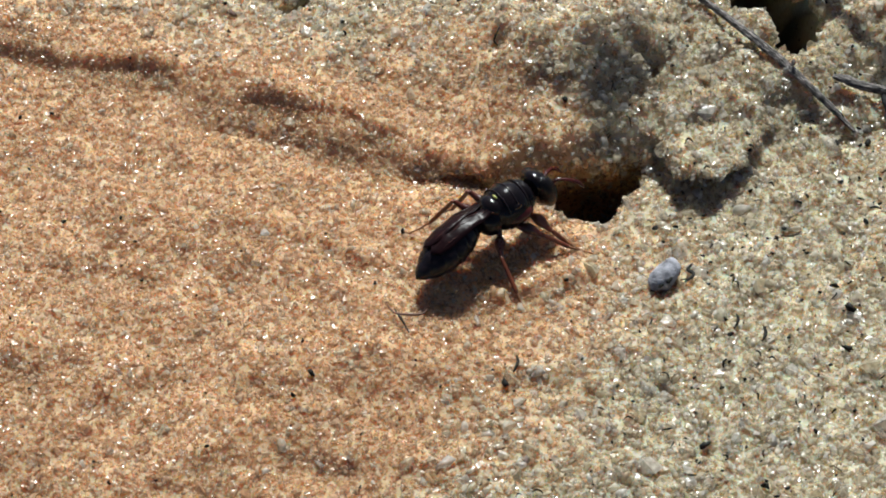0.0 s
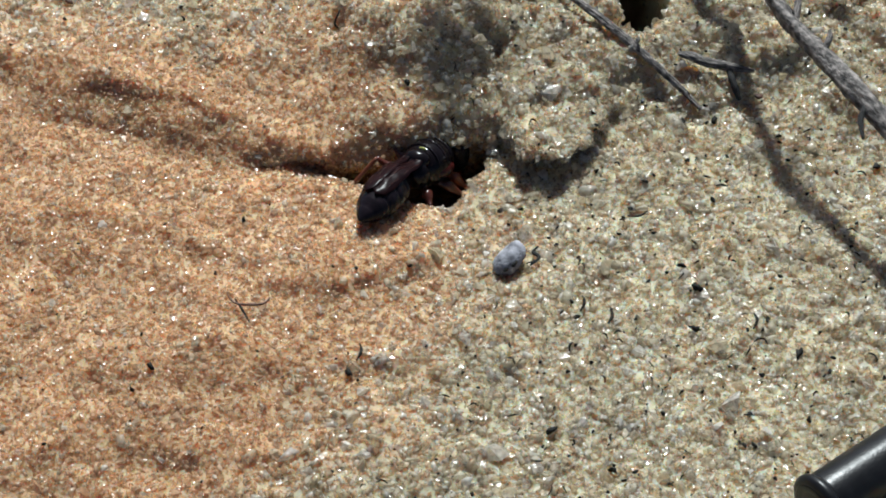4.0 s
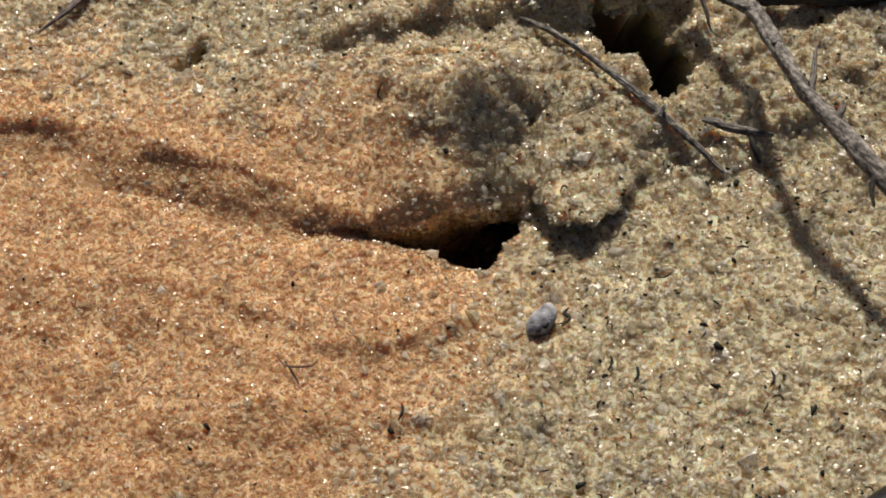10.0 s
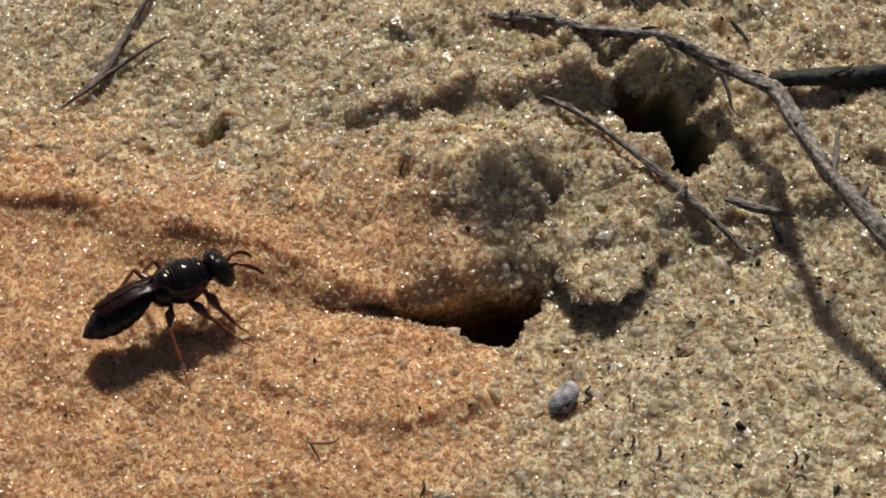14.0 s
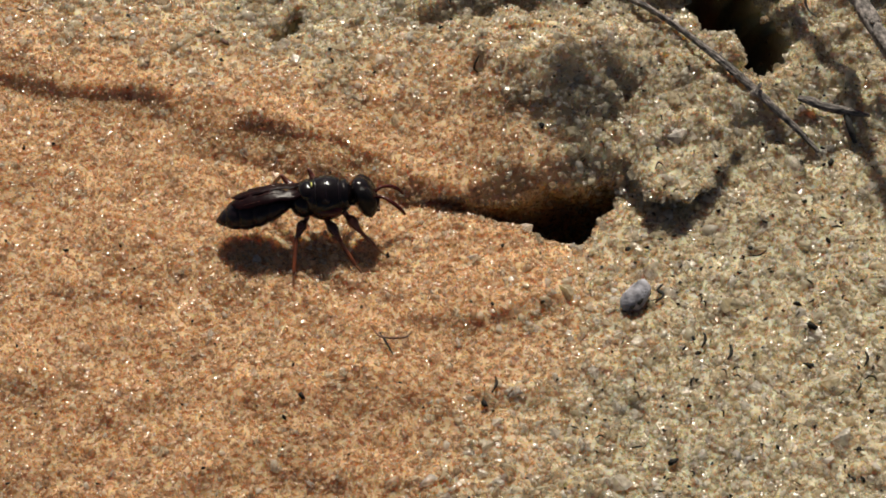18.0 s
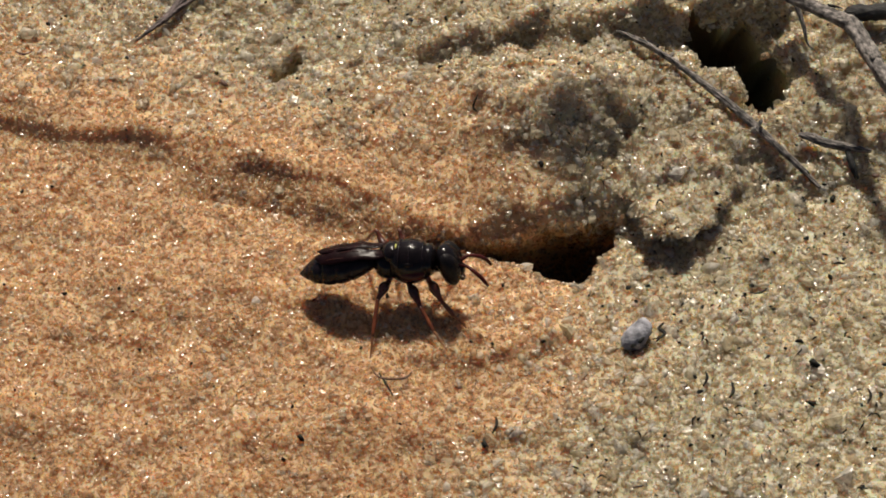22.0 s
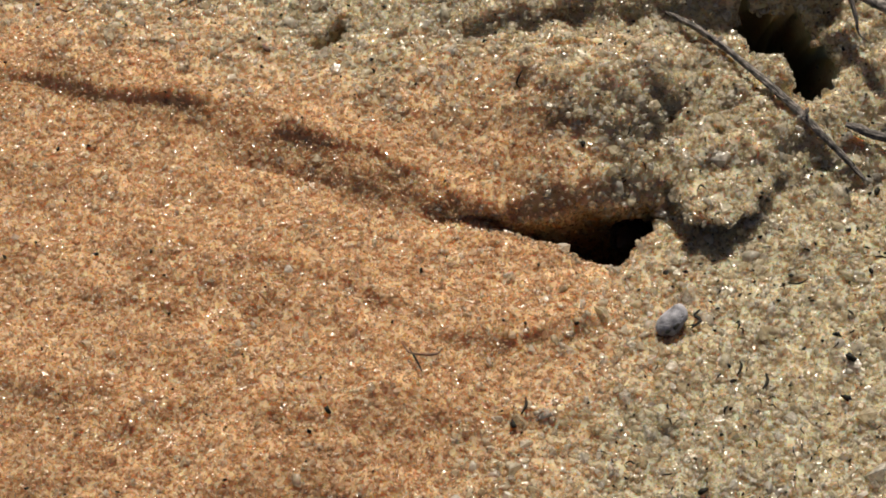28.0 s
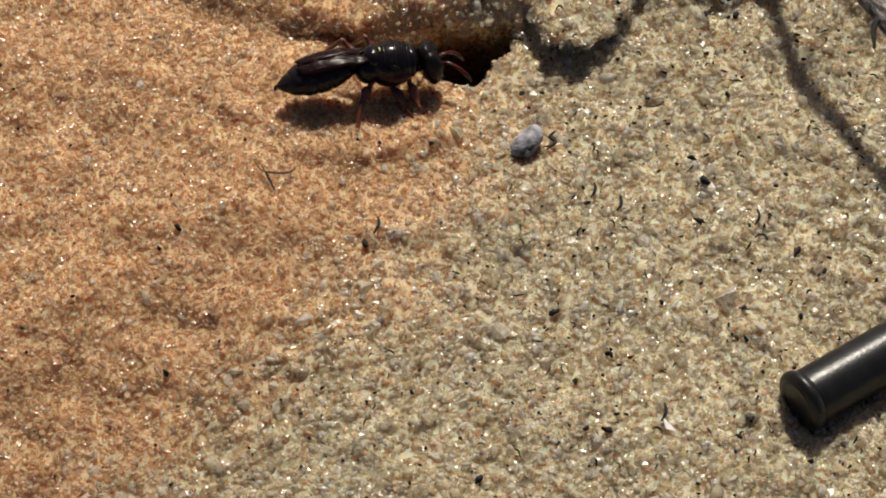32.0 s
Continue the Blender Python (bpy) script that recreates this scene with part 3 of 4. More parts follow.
def twigs():
    here = Matrix.Identity(4)
    t = thing("twig", here, "thin weathered grey twig lying on pale sand", "twig")
    stem("stem", [(7.1, 18.3, 1.0, 0.08), (7.9, 17.7, 1.1, 0.17), (9.0, 16.9, 1.1, 0.2), (11.3, 14.7, 1.2, 0.22), (14.1, 11.5, 1.2, 0.23), (16.0, 9.2, 1.0, 0.22), (17.6, 7.4, 0.8, 0.2), (18.6, 6.3, 0.4, 0.12)], BARK, t, 0.22, 1, 12, gap=0.12)
    for n, (x, y, z) in enumerate([(10.2, 15.8, 1.35), (13.0, 12.8, 1.45), (15.1, 10.4, 1.35)]):
        stem("bud", [(x, y, z - 0.1, 0.1), (x + 0.12, y + 0.1, z + 0.12, 0.11), (x + 0.2, y + 0.25, z + 0.2, 0.04)], BARK, t, 0.2, 20 + n, 7, gap=0.5)
    def lowered(points):
        out = []
        for x, y, z, r in points:
            (x, y, z, r), = lifted([(x, y, z, r)], -float(np.interp(x, [4, 8, 10, 12.4, 17.7, 20.7, 21.7, 22.5], [0, 0.3, 0.8, 1.3, 1.6, 1.0, 0.6, 0.2])))
            for _ in range(10):
                short = max(0.0, height(x, y) + r + 0.2 - z)
                y, z = y - 0.78 * 0.6 * short, z + 0.6 * short
            out.append((x, y, z, r))
        return out
    t = thing("branch", here, "forked weathered grey branch arching over the sand", "branch")
    stem("stem", lowered([(4.0, 23.9, 2.5, 0.16), (5.2, 23.7, 2.6, 0.27), (7.2, 23.1, 3.0, 0.33), (10.0, 21.6, 3.6, 0.36), (12.4, 20.9, 3.9, 0.38), (14.8, 20.1, 4.3, 0.36), (17.7, 17.0, 5.5, 0.4), (20.7, 13.8, 6.4, 0.48)]), BARK, t, 0.26, 2, 16)
    stem("limb", lowered([(20.3, 14.2, 6.2, 0.4), (20.7, 13.8, 6.4, 0.46), (21.7, 10.4, 6.4, 0.44), (22.3, 8.6, 6.4, 0.46), (22.9, 6.9, 6.4, 0.5), (24.5, 4.1, 6.5, 0.52), (26.2, 0.8, 6.5, 0.54), (30, -5, 5.0, 0.56), (34, -10, 1.6, 0.55), (35.5, -12, -0.6, 0.5)]), BARK, t, 0.24, 3, 16)
    stem("spur", [(23.0, 8.3, 4.6, 0.25), (23.3, 9.4, 4.9, 0.2), (23.5, 10.6, 5.2, 0.12), (23.7, 11.4, 5.4, 0.05)], BARK, t, 0.15, 4, 8, rise=1.5)
    stem("spur", [(24.2, 6.0, 5.0, 0.2), (24.6, 6.6, 5.3, 0.2), (24.7, 7.2, 5.4, 0.06)], BARK, t, 0.15, 5, 8, rise=1.5)
    stem("spur", [(18.0, 18.7, 2.7, 0.16), (18.4, 17.6, 2.0, 0.14), (18.6, 16.8, 1.4, 0.07), (19.2, 16.4, 1.0, 0.04)], BARK, t, 0.15, 6, 8, rise=0.3)
    stem("spur", [(26.1, 2.3, 5.0, 0.2), (25.6, 1.4, 4.7, 0.18), (25.6, 0.2, 4.5, 0.08)], CHAR, t, 0.15, 7, 8, rise=1.5)
    stem("bark_flake", [(8.6, 23.9, 1.7, 0.05), (9.3, 23.9, 2.05, 0.13), (10.4, 23.4, 2.15, 0.05)], DRY, t, 0.2, 8, 7, rise=1.2)
    stem("bark_flake", [(13.0, 22.5, 2.35, 0.05), (14.0, 22.3, 2.65, 0.15), (15.0, 21.8, 2.6, 0.06)], CHAR, t, 0.2, 9, 7, rise=0.6)
    rng = np.random.default_rng(77)
    line = smooth_path(lowered([(5.2, 23.7, 2.6, 0.3), (7.2, 23.1, 3.0, 0.33), (10.0, 21.6, 3.6, 0.36), (12.4, 20.9, 3.9, 0.38), (14.8, 20.1, 4.3, 0.36), (17.7, 17.0, 5.5, 0.4), (20.7, 13.8, 6.4, 0.46), (21.7, 10.4, 6.4, 0.44), (22.9, 6.9, 6.4, 0.5), (24.5, 4.1, 6.5, 0.5)]), 6)[:, :3]
    for n in range(26):
        k = int(rng.integers(1, len(line) - 2))
        p, way = line[k], line[k + 1] - line[k]
        way /= np.linalg.norm(way)
        off = np.array((rng.normal(0, 0.7), rng.normal(0, 0.7), rng.uniform(0.1, 1.0)))
        off /= np.linalg.norm(off)
        if n % 2:
            stem("knot", [(*(p + off * 0.22), 0.16), (*(p + off * 0.42 + way * 0.1), 0.15), (*(p + off * 0.55 + way * 0.25), 0.05)], BARK, t, 0.3, 90 + n, 7)
        else:
            stem("bark_flake", [(*(p + off * 0.36), 0.09), (*(p + off * 0.46 + way * 0.5), 0.1), (*(p + off * 0.5 + way * 1.1), 0.03)], CHAR if n % 4 else DRY, t, 0.3, 90 + n, 6)
    t = thing("stick", here, "short blackened stick lying on the sand", "stick")
    stem("stem", [(21.1, 18.6, 1.9, 0.2), (21.3, 18.6, 2.0, 0.5), (22.4, 18.6, 2.05, 0.56), (24.4, 18.7, 2.1, 0.55), (27.5, 18.9, 2.1, 0.6), (31, 19.6, 1.6, 0.6), (33.5, 20.2, 0.3, 0.5)], CHAR, t, 0.25, 10, 14, gap=0.3)
    stem("bark_flake", [(24.2, 18.3, 2.5, 0.05), (25.4, 18.6, 2.75, 0.12), (26.3, 19.2, 2.8, 0.04)], CHAR, t, 0.2, 11, 7, gap=1.3)
    t = thing("twig", here, "short broken dark twig stub on pale sand", "twig")
    stem("stem", [(17.5, 10.0, 0.9, 0.14), (18.2, 9.7, 1.0, 0.24), (19.0, 9.2, 1.1, 0.24), (20.4, 8.8, 1.1, 0.22), (21.7, 8.6, 1.0, 0.1)], BARK, t, 0.25, 12, gap=0.2)
    stem("spur", [(20.3, 8.7, 1.0, 0.2), (20.5, 7.9, 0.6, 0.22), (20.8, 7.2, 0.1, 0.12)], CHAR, t, 0.2, 13, 8, gap=0.02)
    t = thing("twig", here, "dry forked purple-brown stem on pale sand", "twig")
    stem("stem", [(-22.3, 18.7, 0.5, 0.07), (-21.4, 19.5, 0.7, 0.16), (-20.3, 20.7, 0.9, 0.24), (-19.2, 23.0, 1.2, 0.2), (-17.6, 27.0, 1.7, 0.2), (-16.4, 30.2, 1.4, 0.18), (-15.4, 33.0, 0.3, 0.15)], DRY, t, 0.22, 14, gap=0.25)
    stem("limb", [(-20.4, 20.5, 0.9, 0.18), (-18.9, 21.8, 1.1, 0.14), (-17.4, 23.0, 1.3, 0.12), (-16.2, 23.9, 1.4, 0.07)], DRY, t, 0.2, 15, 8, gap=0.3)


twigs()


def twig_bits():
    for n, pts in enumerate([[(12.0, 28.2), (12.9, 26.6), (13.9, 25.3)], [(19.2, 24.6), (19.7, 23.8), (20.2, 22.8)], [(24.9, 28.0), (25.8, 26.7), (26.9, 27.0)], [(15.5, 27.1), (16.7, 25.8)]]):
        t = thing("twig", Matrix.Identity(4), "small dark broken twig bit on pale sand", "twig", "small twig bits")
        stem("stem", [(x, y, 1.0, 0.16 if 0 < k < len(pts) - 1 else 0.08) for k, (x, y) in enumerate(pts)], CHAR, t, 0.25, 120 + n, 8, gap=0.15)


twig_bits()


# ---------------------------------------------------------------- pebble and tube
def lumpy(seed, amount):
    rng = np.random.default_rng(seed)
    dirs, amps = rng.normal(size=(9, 3)), rng.uniform(-amount, amount, 9)
    return lambda v: v * (1 + float(np.sum(amps * np.sin(dirs @ v * 2.2))))


def pebble():
    ob = thing("pebble", pose(7.3 * MM, -4.3 * MM, (height(7.3, -4.3) + 0.45) * MM, 0, -10, 50), "small grey lichen-crusted pebble resting on pale sand", "pebble")
    part("body", mesh_from("body", *ball((0, 0, 0), (1.06, 0.66, 0.66), 16, 24, lumpy(3, 0.09)), STONE), ob)
    rng = np.random.default_rng(9)
    for n in range(7):
        a, b = rng.uniform(0, 6.28), rng.uniform(-0.2, 0.9)
        c = np.array((math.cos(a) * math.cos(b) * 0.87, math.sin(a) * math.cos(b) * 0.6, math.sin(b) * 0.64))
        part("dark_crust", mesh_from("crust", *ball(c, (0.22, 0.12, 0.07), 6, 9, lumpy(n, 0.2)), BLACK_BIT), ob)


def lathe(profile, sides=48):
    """x, radius pairs turned about the x axis."""
    verts = [(x, r * math.cos(2 * math.pi * k / sides), r * math.sin(2 * math.pi * k / sides)) for x, r in profile for k in range(sides)]
    faces = [(i * sides + k, (i + 1) * sides + k, (i + 1) * sides + (k + 1) % sides, i * sides + (k + 1) % sides) for i in range(len(profile) - 1) for k in range(sides)]
    faces += [tuple(range(sides)), tuple(range(len(profile) * sides - 1, (len(profile) - 1) * sides - 1, -1))]
    return verts, faces


def black_tube():
    """A round black plastic tube with a flanged, closed end."""
    r = 1.5
    ob = thing("tube", pose(21.1 * MM, -20.5 * MM, (r - 0.3) * MM, 0, 0, 34), "black plastic tube with a flanged closed end lying on sand", "tube")
    part("shaft", mesh_from("shaft", *lathe([(0.5, r * 0.97), (0.8, r), (2, r), (12, r * 1.03), (42, r * 1.06), (42.3, r)]), RUBBER), ob)
    part("flange", mesh_from("flange", *lathe([(0.0, r * 0.9), (0.05, r * 1.0), (0.14, r * 1.08), (0.3, r * 1.13), (0.5, r * 1.12), (0.62, r * 1.05), (0.7, r * 0.98)]), RUBBER), ob)
    part("end_cap", mesh_from("end_cap", *lathe([(0.05, 0.4), (0.0, r * 0.6), (-0.03, r * 0.84), (0.02, r * 0.92)]), RUBBER), ob)


pebble()
black_tube()


# ---------------------------------------------------------------- loose bits on the sand
def on_sand(x, y, lift=0.0):
    px, py, pz = surface(np.array([x]), np.array([y]))
    return float(px[0]), float(py[0]), float(pz[0]) + lift


def fibre(points, radius, mat, label, seed, group="plant bits on the sand"):
    """A bent dark fibre that lies on the sand; points in plan."""
    pts = []
    for n, (x, y) in enumerate(points):
        px, py, pz = on_sand(x, y, 0.22 + radius + (0.12 if 0 < n < len(points) - 1 else 0.0))
        pts.append((px, py, pz, radius * (0.5 if n in (0, len(points) - 1) else 1.0)))
    ob = thing("plant_fibre", Matrix.Identity(4), label, "plant bit", group)
    v, f, uv = tube(pts, 6, 5, 0.2, seed)
    part("strand", mesh_from("strand", v, f, mat, True, uv), ob)


def seed_bit(x, y, size, turn, mat, label, n, flat=0.6):
    ob = thing("seed", pose(*(q * MM for q in on_sand(x, y, 0.19 + size * 0.3)), 0, 12, turn), label, "seed", "dark seeds on the sand")
    part("husk", mesh_from("husk", *ball((0, 0, 0), (size * 0.8, size * flat * 0.8, size * 0.42), 8, 10, lumpy(n, 0.2)), mat), ob)


def quartz(x, y, size, n):
    ob = thing("quartz_grain", pose(*(q * MM for q in on_sand(x, y, size * 0.1)), 20 * (n % 3), 15 * (n % 4), 37 * n), "large milky quartz grain on the sand", "grain", "large quartz grains")
    v, f = KERNELS[n % len(KERNELS)]
    part("crystal", mesh_from("crystal", [tuple(q * size) for q in v], [tuple(int(i) for i in q) for q in f], WHITE, False), ob)


def loose_bits():
    fibre([(-7.0, -6.6), (-6.6, -7.4), (-6.2, -8.2)], 0.07, BLACK_BIT, "thin curved dark fibre on orange sand", 1)
    fibre([(8.9, -3.1), (8.6, -3.6), (8.9, -4.0), (8.4, -4.5)], 0.09, BLACK_BIT, "kinked black root bit beside a pebble", 2)
    fibre([(-1.3, 11.9), (-1.6, 11.4), (-1.4, 11.1)], 0.07, BLACK_BIT, "tiny dark fibre in a sand pit", 3)
    fibre([(13.9, -0.7), (14.5, -0.9), (15.0, -0.4)], 0.06, BLACK_BIT, "thin dark fibre on pale sand", 4)
    fibre([(-29.6, 17.9), (-29.0, 17.5), (-28.6, 18.0)], 0.07, BROWN_BIT, "curled brown fibre on the sand", 5)
    fibre([(-7.4, -6.2), (-6.9, -7.0), (-5.6, -6.9), (-5.2, -6.4)], 0.06, BROWN_BIT, "looped brown fibre on orange sand", 6)
    seed_bit(14.1, -0.2, 0.19, 20, BLACK_BIT, "round black seed on pale sand", 1, 0.9)
    seed_bit(19.2, 6.0, 0.34, 60, BLACK_BIT, "black seed at the end of a twig", 2)
    seed_bit(-16.8, 15.3, 0.34, -40, BROWN_BIT, "dark brown seed husk on pale sand", 3)
    seed_bit(21.9, 7.4, 0.3, 10, BROWN_BIT, "small red-brown bud on pale sand", 4)
    for n, (x, y, size) in enumerate([(11.5, -22.1, 0.34), (10.4, -22.0, 0.26), (18.8, -21.1, 0.36), (18.2, -22.2, 0.24), (12.0, -21.2, 0.2), (5.0, -25.2, 0.3), (11.8, -17.3, 0.22),
                                     (17.0, -6.2, 0.4), (10.6, -7.9, 0.24), (13.7, -7.8, 0.22), (-1.2, -11.2, 0.36), (16.4, -4.4, 0.3), (8.8, -15.0, 0.36), (21.7, -10.7, 0.34), (18.5, 0.1, 0.24), (16.7, -8.7, 0.3), (13.4, 12.0, 0.26)]):
        seed_bit(x, y, size, 47 * n, BLACK_BIT, "crumbled black seed husk on pale sand", n + 300, 0.55)
    for n, (x, y) in enumerate([(10.8, -7.6), (14.2, -21.6), (12.2, -8.3), (19.6, -9.0), (-0.8, -10.6)]):
        fibre([(x, y), (x + 0.25, y + 0.5), (x + 0.2, y + 1.1)], 0.09, BLACK_BIT, "short thick black stem bit on sand", n + 200)
    flake = thing("shell_flake", pose(*(q * MM for q in on_sand(14.6, -21.7, 0.28)), 14, -10, 20), "thin white pointed shell flake on pale sand", "flake")
    v = [(-0.15, 0.45, 0), (0.22, -0.5, 0), (-0.22, -0.22, 0), (-0.18, 0.45, 0.06), (0.22, -0.52, 0.06), (-0.25, -0.22, 0.06)]
    part("chip", mesh_from("chip", v, [(0, 1, 2), (5, 4, 3), (0, 3, 4, 1), (1, 4, 5, 2), (2, 5, 3, 0)], FLAKE, False), flake)
    rng = np.random.default_rng(31)
    for n in range(150):
        x, y = rng.uniform(-2, 27), rng.uniform(-24, 8)
        if zone(np.array([x]), np.array([y]))[0] > 0.35 or hole_mask(x, y)[0] > -0.5 and x < 7:
            continue
        a, l = rng.uniform(0, 6.28), rng.uniform(0.25, 0.62)
        fibre([(x, y), (x + 0.5 * l * math.cos(a + 0.3), y + 0.5 * l * math.sin(a + 0.3)), (x + l * math.cos(a), y + l * math.sin(a))], rng.uniform(0.035, 0.065), BLACK_BIT, "tiny black plant fibre on pale sand", n + 40)
    for n in range(130):
        x, y = rng.uniform(-4, 27), rng.uniform(-24, 28)
        if zone(np.array([x]), np.array([y]))[0] > 0.4 or hole_mask(x, y)[0] > -0.5 and x < 7:
            continue
        seed_bit(x, y, rng.uniform(0.1, 0.2), rng.uniform(0, 360), BLACK_BIT, "tiny black seed on pale sand", n + 10)
    for n in range(70):
        x, y = rng.uniform(-26, 28), rng.uniform(-25, 28)
        if rng.uniform() < 0.88 * zone(np.array([x]), np.array([y]))[0] or hole_mask(x, y)[0] > -0.5 and -3 < x < 7:
            continue
        quartz(x, y, rng.uniform(0.24, 0.38), n)
    # the crumbs that nobody could count
    x, y, rng = scatter(1.0, 33)
    keep = rng.uniform(size=x.size) < 0.13 + 0.5 * (1 - zone(x, y))
    keep &= hole_mask(x, y)[0] < 0
    p = np.stack(surface(x[keep], y[keep]), -1)
    p[:, 2] += 0.18
    grain_bed("plant_crumbs", p, rng.lognormal(math.log(0.08), 0.4, len(p)), BLACK_BIT, "black crumbs of plant litter among the grains", 8)


loose_bits()


STALK_FOOT = Vector((60.0, 90.0, -1.0)) * MM


def shade_head():
    """An added bent stalk, unseen beyond the view, whose head shades a spot of sand."""
    tip = np.array((4.3, 8.4, 2.8)) + np.array(sun_way) * 34.0 - np.array(STALK_FOOT) / MM
    ob = thing("shade_stalk", Matrix.Translation(STALK_FOOT), "unseen dry bent stalk with a small head, added to shade the sand", "grass")
    v, f, uv = tube([(0, 0, 0, 0.6), (2, 3, 30, 0.5), (*(tip * 0.4 + (0, 2, 42)), 0.35), (*(tip * 0.8 + (0, 1, 16)), 0.22), (*tip, 0.15)], 7, 8, 0.05, 4)
    part("stem", mesh_from("stalk", v, f, DRY, True, uv), ob)
    head = part("shade_head", mesh_from("shade_head", *ball((0, 0, 0), (1.9, 1.2, 1.15), 10, 14, lumpy(5, 0.12)), DRY), ob)
    head.location = Vector(tip) * MM
    return ob


SHADE_STALK = shade_head()


# ---------------------------------------------------------------- the digger wasp
def abdomen_shape():
    """Telescoped rings, waisted in front and pointed behind."""
    xs = np.linspace(0, 1, 64)
    prof = []
    for s in xs:
        r = np.interp(s, [0, 0.06, 0.16, 0.3, 0.45, 0.62, 0.8, 0.93, 1.0], [0.22, 0.34, 0.7, 1.02, 1.16, 1.14, 0.86, 0.42, 0.06])
        r *= 1 - 0.07 * max(0.0, math.cos(2 * math.pi * s * 5.6 + 0.6)) ** 8
        prof.append((s, r))
    sides, verts, faces = 26, [], []
    for s, r in prof:
        x, z = -1.55 - 4.6 * s, -0.12 - 0.85 * s ** 2.2 - 0.08 * math.sin(s * 3.1)
        for k in range(sides):
            a = 2 * math.pi * k / sides
            verts.append((x, r * math.cos(a), z + r * 0.86 * math.sin(a)))
    for i in range(len(prof) - 1):
        for k in range(sides):
            faces.append((i * sides + k, i * sides + (k + 1) % sides, (i + 1) * sides + (k + 1) % sides, (i + 1) * sides + k))
    faces.append(tuple(range(sides))[::-1])
    faces.append(tuple(range((len(prof) - 1) * sides, len(prof) * sides)))
    return verts, [f[::-1] for f in faces]


def wing_blade(side):
    """A folded wing: a thin, slightly arched blade along the back."""
    n, m = 16, 5
    verts, faces = [], []
    for top in (1, 0):
        for i in range(n + 1):
            s = i / n
            w = np.interp(s, [0, 0.15, 0.5, 0.8, 0.95, 1], [0.12, 0.3, 0.5, 0.55, 0.4, 0.1])
            for k in range(m + 1):
                q = k / m - 0.5
                y = side * (0.42 - 0.1 * s) + q * 2 * w
                x = -0.8 - 4.35 * s + 0.25 * abs(q)
                z = np.interp(s, [0, 0.2, 0.45, 0.75, 1], [0.92, 0.72, 0.86, 0.66, 0.3]) - 0.42 * (abs(y) ** 2) * (0.6 + 0.4 * s) + 0.03 * math.sin(26 * s + 5 * q) + (0.05 if side > 0 else 0.0)
                verts.append((x, y, z + 0.03 * top))
    half = (n + 1) * (m + 1)
    for i in range(n):
        for k in range(m):
            a = i * (m + 1) + k
            f = (a, a + 1, a + m + 2, a + m + 1)
            faces.append(f)
            faces.append(tuple(half + q for q in f[::-1]))
    rim = [k for k in range(m + 1)] + [i * (m + 1) + m for i in range(1, n + 1)] + [n * (m + 1) + k for k in range(m - 1, -1, -1)] + [i * (m + 1) for i in range(n - 1, 0, -1)]
    for a, b in zip(rim, rim[1:] + rim[:1]):
        faces.append((b, a, half + a, half + b))
    return verts, faces


def tapered(points, sides=9):
    v, f, _ = tube(points, sides, 5, 0.0, 0)
    return v, f


LEGS = [  # coxa, knee, end of shin, foot
    ((1.1, -0.45, -0.75), (1.75, -2.0, -1.45), (2.3, -2.5, -2.35), (2.9, -3.0, -3.1)),
    ((0.0, -0.55, -0.85), (1.0, -2.2, -1.5), (1.8, -3.2, -2.4), (2.75, -4.1, -3.1)),
    ((-0.9, -0.5, -0.85), (-1.6, -1.9, -1.2), (-1.85, -3.7, -2.3), (-2.0, -4.9, -3.1)),
    ((1.1, 0.45, -0.75), (2.2, 1.3, -1.1), (2.8, 1.9, -2.3), (3.5, 2.4, -2.95)),
    ((0.0, 0.55, -0.85), (-0.7, 1.9, 0.35), (-1.2, 2.9, -1.9), (-1.5, 3.9, -2.95)),
    ((-0.9, 0.5, -0.85), (-2.1, 1.8, 0.3), (-3.0, 2.5, -1.9), (-3.9, 3.1, -2.95))]


ROLL = -16.0


def unrolled(p):
    """Takes the body's lean out of a point, and lowers the stance."""
    c, s = math.cos(radians(-ROLL)), math.sin(radians(-ROLL))
    x, y, z = p
    z *= 0.88
    return np.array((x, c * y - s * z, s * y + c * z))


def drooped(v):
    """A head narrowed below, its lower end reaching forward."""
    low = 0.5 - 0.5 * v[2]
    return np.array((v[0] * (0.8 if v[0] < 0 else 1.0) * (1.05 - 0.2 * low) + 0.55 * low - 0.2, v[1] * (1.04 - 0.3 * low), v[2]))


